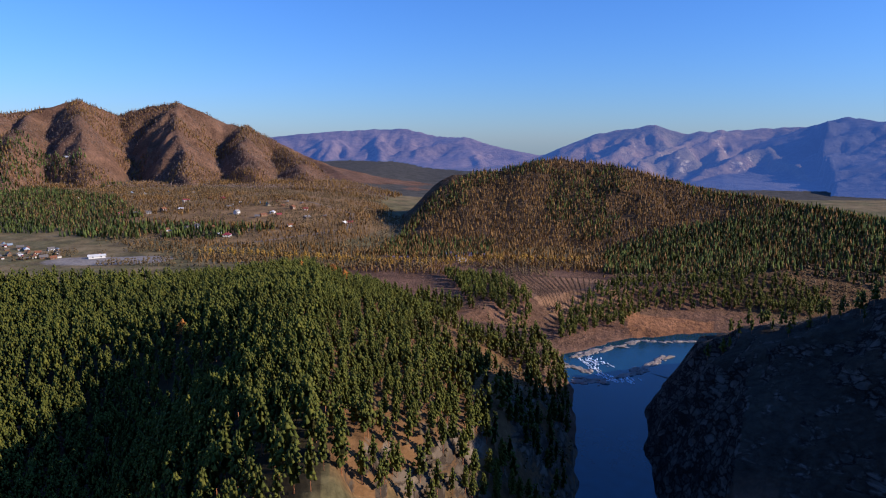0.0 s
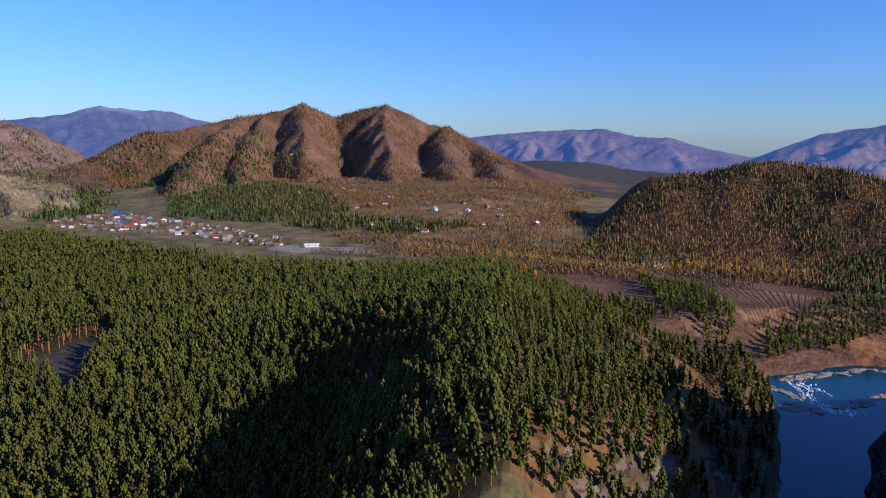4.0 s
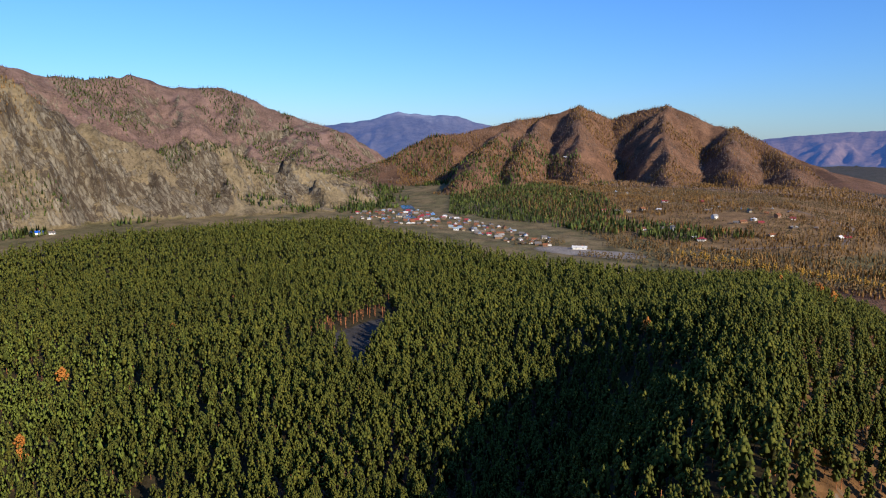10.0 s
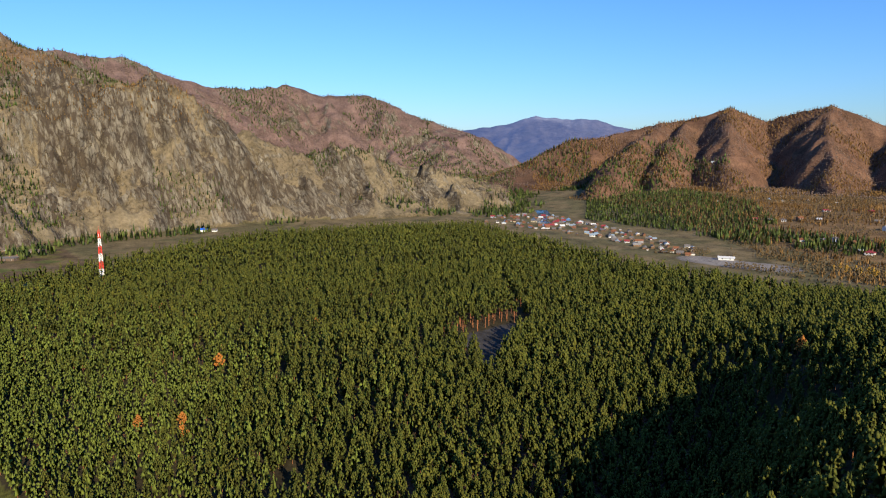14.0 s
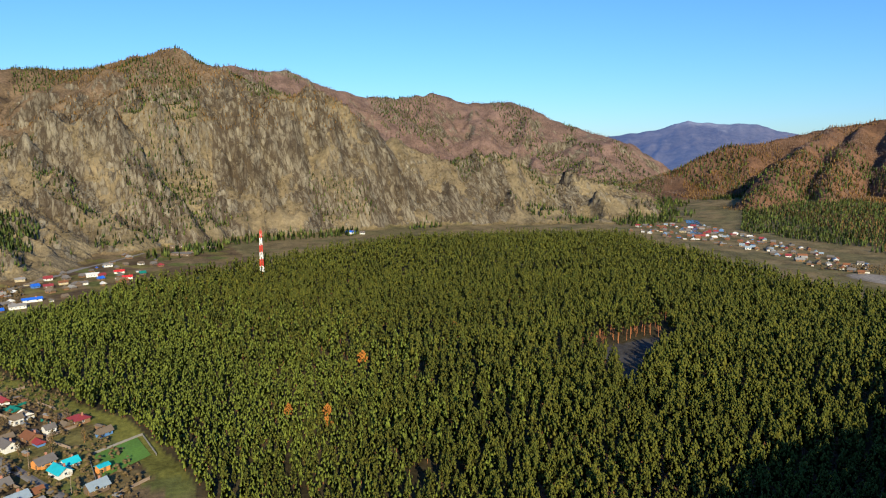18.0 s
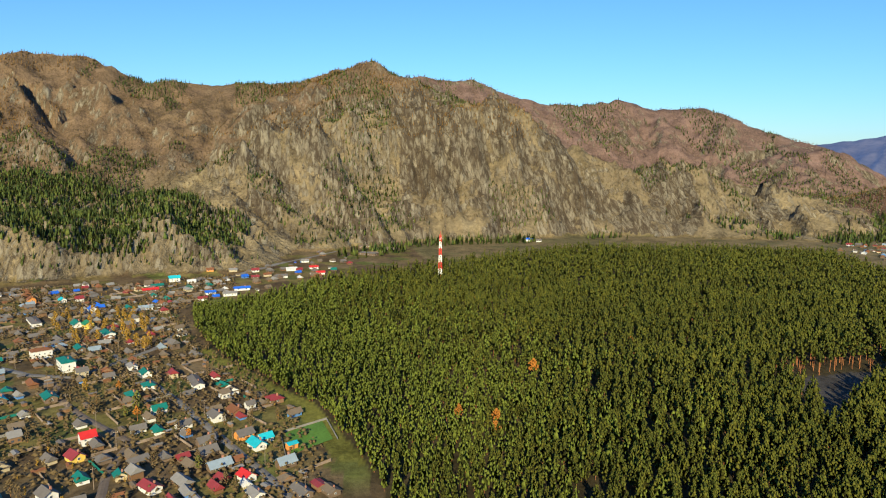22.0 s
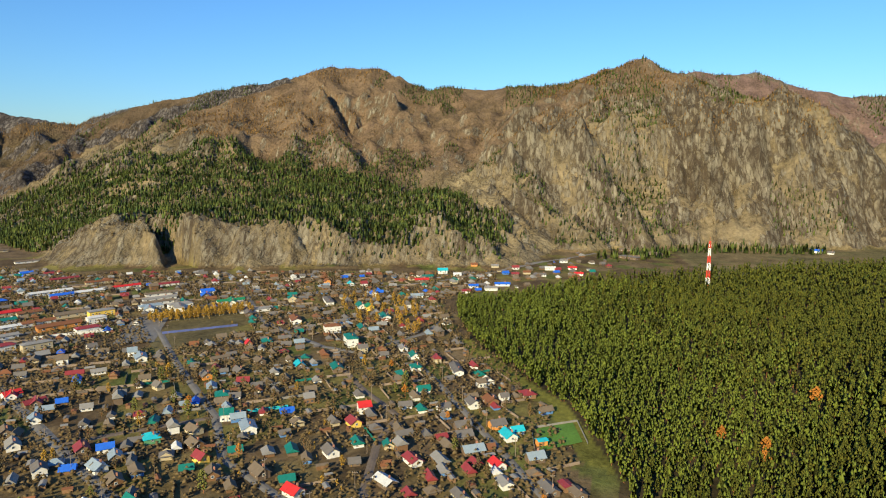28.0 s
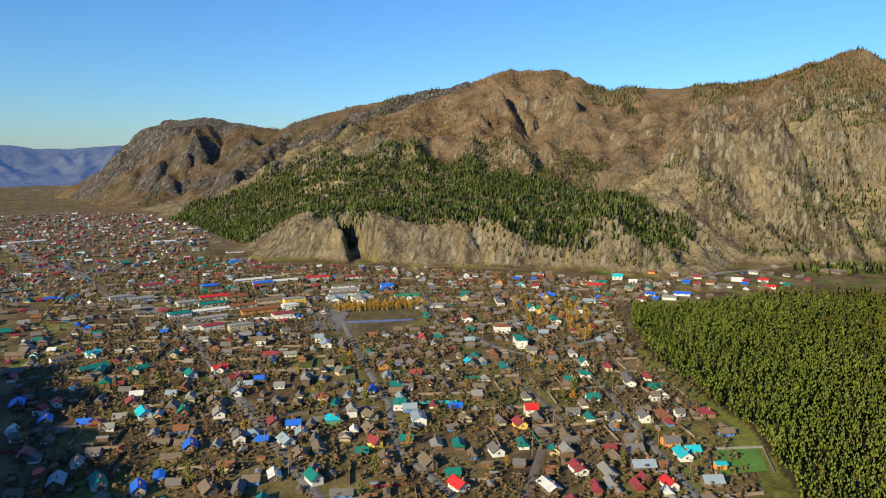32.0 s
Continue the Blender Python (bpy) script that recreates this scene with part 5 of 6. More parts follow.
place("cottage", "timber", "slate", -328, -172, 50)
place("barn", "timber", "tan", -347, -169, 45, 0.8, 0.9, 1)
place("barn", "white", "maroon", -242, -55, 40, 0.85, 0.9, 0.9)
place("cottage", "timber", "steel", -255, -33, 120, 1.2, 1, 1)
place("cottage", "white", "cyan", -272, -20, 30, 1.1, 1, 1)
place("cottage", "white", "cyan", -278, -17, 120, 0.8, 0.8, 0.9)
place("cottage", "orange", "slate", -283, -26, 125)
place("barn", "white", "slate", -306, -40, 30, 0.8, 1, 1.1)
place("barn", "log", "rust", -311, -32, 30, 0.8, 1, 1.1)
place("tall", "white", "slate", -316, -26, 120, 0.6, 0.6, 0.7)
place("hipped", "brown", "maroon", -324, -15, 30)
place("long", "white", "slate", -356, -56, 20, 1, 0.8, 0.8)
place("cottage", "white", "teal", -319, -67, 120, 0.9, 0.9, 1.1)
place("hipped", "white", "teal", -355, -79, 25, 0.9, 0.9, 1)
place("hipped", "cream", "teal", -342, -84, 25, 0.9, 0.9, 1)
place("cottage", "white", "teal", -377, -85, 25, 1.1, 0.9, 1)
place("cottage", "white", "slate", -299, -53, 125, 0.9, 0.9, 0.9)
place("cottage", "timber", "slate", -279, -41, 120)
place("cottage", "timber", "slate", -269, -39, 120)
place("barn", "white", "grey", -391, -95, 25, 0.8, 0.8, 0.8)
place("shed", "orange", "cyan", -268, -6, 120, 1, 1.2, 1.4)
place("cottage", "white", "red", -244, -22, 35, 0.9, 0.9, 0.9)
place("cottage", "timber", "steel", -252, -8, 120, 1, 0.9, 1.1)
place("barn", "white", "grey", -230, -18, 30, 0.7, 0.8, 0.8)
place("barn", "timber", "slate", -229, -2, 30, 0.9, 0.8, 0.8)
place("shed", "brown", "maroon", -232, 4, 30, 1.2, 1.4, 1.2)
place("barn", "timber", "tan", -228, 8, 30, 0.7, 0.8, 0.7)
place("cottage", "cream", "blue", -157, -192, 50, 1, 0.9, 1.1)
place("cottage", "white", "cyan", -208, -248, 60, 1.2, 1.1, 1.1)
place("cottage", "orange", "steel", -210, -241, 40, 0.8, 0.7, 0.8)
place("cottage", "log", "teal", -218, -234, 45, 1, 0.9, 1.1)
place("cottage", "white", "teal", -258, -270, 60, 1.1, 1, 1.2)
place("cottage", "white", "red", -272, -263, 40, 1, 0.9, 1)
place("cottage", "timber", "maroon", -266, -244, 40, 1, 0.9, 1)
place("barn", "cream", "teal", -251, -303, 35, 0.8, 0.8, 0.9)
place("long", "timber", "teal", -242, -320, 35, 0.75, 0.7, 0.8)
place("cottage", "cream", "teal", -281, -307, 35)
place("cottage", "white", "cyan", -260, -349, 35, 1.2, 1, 1)
place("cottage", "white", "slate", -249, -361, 35)
place("cottage", "white", "red", -199, -295, 50, 0.9, 0.9, 0.9)
place("cottage", "timber", "blue", -183, -280, 50)
place("barn", "timber", "blue", -189, -309, 50)
place("cottage", "timber", "steel", -148, -223, 45, 1.2, 1, 1)
place("cottage", "white", "teal", -154, -209, 60, 1.2, 1, 1.1)
place("barn", "timber", "grey", -194, -226, 40, 0.7, 0.7, 0.8)
place("cottage", "log", "blue", -192, -203, 45)
place("cottage", "timber", "maroon", -216, -265, 50)
place("cottage", "white", "steel", -248, -229, 40)
place("cottage", "timber", "tan", -234, -231, 45)
place("cottage", "white", "grey", -224, -218, 45, 1.1, 1, 1)
place("tall", "white", "slate", -206, -190, 45, 0.9, 0.8, 0.7)
place("cottage", "timber", "maroon", -226, -188, 45)
place("barn", "timber", "white", -187, -156, 45, 0.7, 0.8, 0.8)
place("cottage", "timber", "tan", -168, -170, 60)
place("shed", "blue", "blue", -168, -194, 45, 1.4, 1.4, 1.1)
place("cottage", "timber", "maroon", -157, -254, 50)
place("shed", "brown", "red", -149, -234, 50, 1.2, 1.5, 1.3)
place("cottage", "white", "grey", -162, -231, 45, 0.8, 0.8, 0.9)
place("barn", "white", "steel", -339, -239, 40, 1.1, 1.1, 1)
place("tall", "white", "steel", -343, -247, 128, 0.7, 0.8, 0.9)
place("long", "white", "rust", -445, -188, 30)
place("long", "white", "green", -490, -261, 30, 1, 0.8, 0.9)
place("long", "timber", "slate", -458, -231, 30, 1.2, 0.8, 0.8)
place("tall", "cream", "teal", -508, -217, 30, 1, 1, 0.8)
place("cottage", "white", "teal", -497, -155, 30, 1.4, 1.2, 1.1)
place("tall", "yellow", "green", -491, -146, 30, 1.1, 1, 0.8)
place("long", "white", "teal", -466, -127, 30, 0.8, 0.9, 0.9)
place("hall", "white", "slate", -511, -187, 28, 1, 0.7, 0.6)
place("tall", "white", "blue", -539, -157, 30, 0.8, 0.8, 0.8)
place("cottage", "timber", "blue", -506, -293, 35, 1.4, 1.3, 1.3)
place("tall", "orange", "rust", -580, -213, 30, 0.9, 0.9, 0.9)
place("cottage", "white", "cyan", -582, -191, 30)
place("hall", "white", "grey", -457, -287, 35, 0.7, 0.8, 1)
place("long", "white", "steel", -449, -307, 35, 0.8, 1, 1.1)
place("barn", "timber", "teal", -432, -134, 30, 1, 0.9, 1)
place("tall", "cream", "slate", -381, -118, 120, 0.8, 0.7, 0.8)
place("cottage", "brown", "red", -378, -191, 35, 0.8, 0.8, 1.2)
place("hipped", "timber", "teal", -387, -183, 30)

# market rows, halls and long buildings by the square
MARKET = (
    ("hall", "white", "teal", -355, -380, 153, 0.66, 0.9, 0.9),
    ("hall", "white", "grey", -384, -402, 152, 0.71, 0.9, 0.9),
    ("long", "white", "teal", -393, -385, 150, 1.26, 0.9, 0.9),
    ("long", "cream", "red", -413, -402, 150, 1.47, 0.8, 0.9),
    ("long", "cream", "rust", -421, -386, 149, 1.00, 0.8, 0.9),
    ("long", "white", "white", -385, -366, 150, 2.73, 0.7, 0.8),
    ("long", "orange", "rust", -392, -337, 147, 1.67, 0.9, 1.1),
    ("block", "yellow", "grey", -431, -334, 144, 0.97, 0.8, 0.9),
    ("long", "cream", "tan", -424, -353, 146, 1.44, 0.8, 1.1),
    ("block", "white", "white", -410, -322, 144, 0.68, 0.7, 0.9),
    ("hall", "white", "maroon", -387, -311, 145, 0.63, 0.8, 0.9),
    ("long", "white", "rust", -398, -358, 148, 1.27, 0.7, 0.9),
    ("hall", "white", "slate", -332, -343, 152, 0.50, 0.7, 1.0),
    ("hall", "white", "maroon", -338, -332, 151, 0.62, 0.8, 0.9),
    ("block", "cream", "grey", -345, -313, 148, 0.91, 0.7, 0.9),
    ("long", "white", "grey", -359, -354, 151, 1.44, 0.7, 0.8),
    ("cottage", "white", "slate", -351, -280, 145, 0.78, 0.9, 1),
    ("cottage", "timber", "grey", -332, -298, 148, 0.99, 1, 1),
    ("long", "white", "tan", -508, -335, 139, 1.62, 0.7, 0.8),
    ("long", "white", "grey", -490, -325, 140, 1.63, 0.7, 0.8),
    ("long", "white", "tan", -475, -317, 140, 1.52, 0.7, 0.8),
    ("hall", "white", "steel", -456, -310, 140, 0.70, 0.8, 0.9),
    ("hall", "white", "grey", -465, -291, 138, 0.74, 0.8, 1.0),
    ("tall", "white", "blue", -516, -297, 136, 1.42, 0.9, 0.9),
    ("long", "white", "green", -490, -262, 134, 1.32, 0.8, 0.9),
    ("long", "white", "grey", -466, -229, 132, 1.52, 0.8, 0.8),
    ("long", "white", "white", -489, -426, 147, 2.01, 0.7, 0.8),
    ("long", "white", "blue", -480, -408, 146, 1.11, 0.8, 0.9),
    ("long", "cream", "white", -501, -398, 144, 1.40, 0.8, 0.8),
    ("hall", "timber", "blue", -442, -435, 151, 0.63, 0.9, 1.0),
    ("barn", "white", "blue", -564, -517, 149, 1.18, 1, 1),
    ("long", "cream", "tan", -685, -673, 150, 2.12, 0.7, 0.8),
    ("long", "white", "tan", -632, -575, 148, 1.65, 0.7, 0.8),
    ("long", "white", "white", -652, -721, 154, 1.91, 0.8, 0.8),
    ("long", "white", "white", -564, -872, 163, 2.62, 0.8, 0.8),
    ("long", "white", "grey", -380, -448, 156, 1.15, 0.8, 0.9),
    ("long", "white", "maroon", -426, -488, 155, 1.15, 0.8, 0.9),
    ("hall", "white", "grey", -377, -468, 157, 0.78, 0.7, 0.8),
    ("long", "white", "red", -529, -382, 142, 1.37, 0.7, 0.8),
    ("long", "cream", "rust", -539, -418, 144, 1.42, 0.7, 0.8),
    ("long", "white", "maroon", -546, -355, 139, 1.38, 0.7, 0.8),
    ("long", "timber", "maroon", -544, -458, 146, 1.47, 0.8, 0.8),
    ("long", "timber", "teal", -242, -326, 163, 0.91, 0.8, 0.9),
    ("long", "timber", "teal", -252, -303, 160, 0.67, 0.8, 0.9),
    ("barn", "white", "cyan", -260, -349, 163, 0.85, 1, 1),
    ("barn", "timber", "maroon", -266, -245, 153, 0.97, 0.9, 0.9),
    ("barn", "white", "red", -273, -264, 154, 0.80, 1, 1),
    ("long", "white", "tan", -247, -358, 165, 0.83, 0.7, 0.8),
    ("long", "timber", "tan", -348, -194, 139, 0.66, 0.6, 0.7),
    ("barn", "white", "blue", -612, -54, 103, 1.40, 0.9, 0.9),
    ("barn", "white", "blue", -597, -79, 106, 0.88, 0.9, 0.9),
    ("barn", "timber", "red", -619, -132, 110, 1.34, 0.9, 0.9),
    ("tall", "white", "cyan", -665, -120, 108, 1.30, 0.9, 0.9),
    ("cottage", "white", "white", -654, -103, 107, 1.05, 0.9, 0.9),
    ("barn", "timber", "teal", -638, -130, 110, 1.06, 0.9, 0.9),
    ("cottage", "white", "grey", -646, -79, 105, 1.03, 0.9, 0.9),
    ("barn", "white", "maroon", -572, -82, 106, 0.75, 0.9, 0.9),
    ("cottage", "orange", "rust", -706, -93, 106, 0.97, 0.9, 0.9),
    ("long", "white", "grey", -589, -62, 104, 0.69, 0.9, 0.9),
    ("long", "white", "white", -705, -12, 99, 0.68, 0.9, 0.9),
    ("barn", "white", "red", -679, 17, 97, 0.88, 0.9, 0.9),
    ("barn", "cream", "rust", -677, -35, 101, 0.77, 0.9, 0.9),
    ("barn", "white", "grey", -759, 2, 98, 0.86, 0.9, 0.9),
    ("barn", "timber", "maroon", -666, -46, 102, 0.76, 0.9, 0.9),
    ("long", "timber", "tan", -810, 85, 92, 1.33, 0.9, 0.9),
    ("long", "timber", "tan", -874, 79, 93, 0.93, 0.9, 0.9),
    ("barn", "white", "slate", -666, -19, 100, 0.76, 0.9, 0.9),
    ("cottage", "white", "steel", -544, -120, 110, 1.40, 0.9, 0.9),
    ("barn", "white", "red", -714, 11, 97, 0.93, 0.9, 0.9),
    ("barn", "cream", "grey", -701, -70, 104, 0.80, 0.9, 0.9),
)
for kind, wall, roof, x, y, turn, a, b, c in MARKET:
    place(kind, wall, roof, x, y, turn, a, b, c)
# small houses on the terrace below the twin peaks
place("cottage", "white", "rust", -585, 1069, 0, 0.95, 0.95, 0.95)
place("barn", "log", "maroon", -452, 935, 37, 0.95, 0.95, 0.95)
place("hipped", "brown", "grey", -431, 936, 74, 0.95, 0.95, 0.95)
place("cottage", "white", "slate", -413, 937, 21, 0.95, 0.95, 0.95)
place("tall", "timber", "rust", -396, 947, 58, 0.95, 0.95, 0.95)
place("cottage", "brown", "white", -374, 954, 5, 0.95, 0.95, 0.95)
place("barn", "white", "maroon", -396, 1031, 42, 0.95, 0.95, 0.95)
place("hipped", "log", "rust", -368, 1060, 79, 0.95, 0.95, 0.95)
place("cottage", "brown", "maroon", -349, 1061, 26, 0.95, 0.95, 0.95)
place("tall", "white", "grey", -284, 920, 63, 0.95, 0.95, 0.95)
place("cottage", "timber", "slate", -249, 895, 10, 0.95, 0.95, 0.95)
place("barn", "brown", "rust", -243, 903, 47, 0.95, 0.95, 0.95)
place("hipped", "white", "white", -235, 922, 84, 0.95, 0.95, 0.95)
place("cottage", "log", "maroon", -222, 904, 31, 0.95, 0.95, 0.95)
place("tall", "brown", "rust", -214, 952, 68, 0.95, 0.95, 0.95)
place("cottage", "white", "maroon", -196, 953, 15, 0.95, 0.95, 0.95)
place("barn", "timber", "grey", -183, 897, 52, 0.95, 0.95, 0.95)
place("hipped", "brown", "slate", -161, 913, 89, 0.95, 0.95, 0.95)
place("cottage", "white", "rust", -194, 845, 36, 0.95, 0.95, 0.95)
place("tall", "log", "white", -128, 864, 73, 0.95, 0.95, 0.95)
place("cottage", "brown", "maroon", -123, 884, 20, 0.95, 0.95, 0.95)
place("barn", "white", "rust", -344, 829, 57, 0.95, 0.95, 0.95)
place("hipped", "timber", "maroon", -333, 830, 4, 0.95, 0.95, 0.95)
place("cottage", "brown", "grey", -323, 839, 41, 0.95, 0.95, 0.95)
place("tall", "white", "slate", -311, 840, 78, 0.95, 0.95, 0.95)
place("cottage", "log", "rust", -291, 838, 25, 0.95, 0.95, 0.95)
place("barn", "brown", "white", -268, 799, 62, 0.95, 0.95, 0.95)
place("hipped", "white", "maroon", -257, 791, 9, 1.3, 1.2, 1.2)

# lanes: points, width, surface
LANES = (
    (((-430, -298), (-394, -262), (-343, -220), (-270, -154), (-232, -130), (-204, -91), (-170, -55)), 4.0, ROAD),
    (((-420, -112), (-333, -61), (-295, -41), (-261, -23), (-232, -8), (-205, 8)), 3.6, ROAD),
    (((-520, -262), (-445, -215), (-387, -146), (-379, -121), (-429, -91), (-470, -84)), 4.2, ROAD),
    (((-190, -48), (-215, -67), (-259, -74), (-287, -72), (-318, -98), (-353, -123), (-382, -128)), 3.4, DIRT),
    (((-150, -105), (-183, -134), (-230, -203), (-317, -330), (-345, -375), (-365, -457), (-420, -563), (-522, -865), (-640, -1250)), 5.0, ROAD),
    (((-345, -375), (-403, -330), (-430, -298), (-520, -262)), 5.0, ROAD),
    (((-520, -262), (-575, -300), (-560, -400), (-480, -480), (-400, -540)), 5.0, DIRT),
    (((-230, -203), (-270, -154)), 4.0, DIRT),
    (((-520, -262), (-560, -190), (-620, -120), (-680, -70), (-760, -20), (-840, 40)), 4.2, ROAD),
)
for line, wide, paving in LANES:
    lane_ob = part("road", ribbon(line, wide, 0.28, 6.0), paving)
    tagged(lane_ob, "grey village street with worn edges" if paving is ROAD else "pale dirt lane between yards", "road", kind="structure")
for line, wide, lift in ((((-356, -394), (-349, -359), (-360, -330), (-369, -297)), 13, 0.36), (((-429, -292), (-402, -280), (-368, -264)), 24, 0.34), (((-569, -938), (-478, -730), (-447, -614), (-398, -519), (-378, -466), (-356, -394)), 9, 0.32)):
    plaza = part("road", ribbon(line, wide, lift, 6.0), ROAD)
    tagged(plaza, "open grey paved square between the market rows", "square", kind="structure")

VILLAGE = ((-150, -30), (-215, 0), (-262, 8), (-317, -8), (-350, -28), (-420, -66), (-530, -100), (-600, -60), (-690, -66), (-655, -150), (-640, -262), (-606, -390), (-575, -470),
           (-600, -560), (-560, -620), (-350, -520), (-200, -330), (-110, -190))
GREEN_PARK = ((-352, -240), (-420, -292), (-475, -250), (-415, -205))


def lane_turn(x, y):
    return 33 + 34 * float(smooth(-230, -620, np.array(y)))


r5 = np.random.default_rng(5)
hx, hy = scatter(r5, VILLAGE, 9.2, 0.45)
order = np.argsort(np.hypot(hx, hy))
ROOFS = ("slate", "tan", "grey", "tan", "slate", "teal", "maroon", "slate", "grey", "rust", "slate", "tan", "slate", "steel", "tan", "slate", "tan", "grey", "slate", "rust", "tan", "blue", "teal", "white", "maroon", "slate")
WALLS = ("timber", "log", "white", "white", "log", "cream", "timber", "log", "timber", "log", "brown", "timber", "blue", "brown")
street_lines = [(line, wide) for line, wide, _ in LANES]
far_homes = []


def free(x, y, size):
    if inside(GREEN_PARK, np.array([x]), np.array([y]))[0] or inside(FOREST, np.array([x]), np.array([y]))[0]:
        return False
    if any((x - a) ** 2 + (y - b) ** 2 < (size + c) ** 2 for a, b, c in taken):
        return False
    return all(along(line, np.array([x]), np.array([y]))[0][0] > wide / 2 + size * 0.8 for line, wide in street_lines) and math.hypot(x + 275, y + 1) > 24 and math.hypot(x + 370, y + 275) > 24


homes = len(taken)
sheds = 0
for k in order:
    x, y = float(hx[k]), float(hy[k])
    v = r5.random(6)
    turn = lane_turn(x, y) + (90 if v[0] < 0.4 else 0) + r5.normal(0, 5)
    kind = "shed" if v[1] < 0.46 else "cottage" if v[1] < 0.84 else "barn" if v[1] < 0.92 else "hipped" if v[1] < 0.97 else "tall"
    roof, wall = ROOFS[int(v[2] * len(ROOFS))], WALLS[int(v[3] * len(WALLS))]
    if kind == "shed":
        roof, wall = ("slate", "tan", "grey", "rust")[int(v[2] * 4)], ("timber", "brown", "log")[int(v[3] * 3)]
    long, wide, high = 0.54 + 0.38 * v[4], 0.58 + 0.30 * v[5], 0.68 + 0.28 * v[4]
    if kind == "shed":
        long *= 1.15
    if r5.random() < 0.36 or not free(x, y, SHAPES[kind][0] * long * 0.42):
        continue
    if kind == "shed" and sheds < 200:
        place(kind, wall, roof, x, y, turn, long, wide, high)
        sheds += 1
    elif kind != "shed" and homes < 235:
        place(kind, wall, roof, x, y, turn, long, wide, high)
        homes += 1
    else:
        far_homes.append((x, y, turn, kind, wall, roof, long, wide, high))
        taken.append((x, y, SHAPES[kind][0] * long * 0.5))


def far_scatter(ring, gap, share, seed, roofs=ROOFS, turn0=None):
    """Buildings too many to count, in a far part of the place."""
    r = np.random.default_rng(seed)
    x, y = scatter(r, ring, gap, 0.45)
    for a, b in zip(x, y):
        if r.random() < share:
            v = r.random(6)
            kind = "shed" if v[1] < 0.35 else "cottage" if v[1] < 0.85 else "barn" if v[1] < 0.93 else "hipped"
            turn = (lane_turn(a, b) if turn0 is None else turn0) + (90 if v[0] < 0.5 else 0) + r.normal(0, 8)
            far_homes.append((float(a), float(b), turn, kind, WALLS[int(v[3] * len(WALLS))], roofs[int(v[2] * len(roofs))], 0.62 + 0.45 * v[4], 0.68 + 0.36 * v[5], 0.8 + 0.3 * v[4]))


FAR_ROOFS = ("maroon", "rust", "slate", "maroon", "grey", "tan", "slate", "maroon", "slate", "grey", "tan", "rust", "teal", "tan", "slate", "white", "rust", "slate")
far_scatter(((-350, -520), (-560, -620), (-640, -620), (-820, -800), (-950, -1100), (-900, -1250), (-700, -1300), (-420, -900), (-260, -600)), 12.5, 0.6, 31, FAR_ROOFS)
far_scatter(((-200, -330), (-350, -520), (-260, -600), (-120, -420)), 11.5, 0.6, 32, FAR_ROOFS)
far_scatter(((-690, -66), (-640, -50), (-600, -40), (-660, 20), (-760, 60), (-830, 20)), 16, 0.5, 33, turn0=28)
far_scatter(((-830, 780), (-760, 700), (-680, 690), (-540, 700), (-400, 640), (-370, 690), (-540, 780), (-760, 850)), 11.5, 0.55, 34, ("maroon", "grey", "slate", "rust", "steel", "tan", "rust", "white", "slate"), 40)
far_scatter(((-620, 1150), (-480, 1120), (-420, 1180), (-560, 1240)), 30, 0.4, 35, turn0=20)
far_scatter(((-330, 960), (-200, 960), (-180, 1020), (-330, 1040)), 22, 0.55, 36, turn0=20)
far_scatter(((-420, 880), (-250, 860), (-250, 930), (-420, 940)), 30, 0.35, 37, turn0=20)


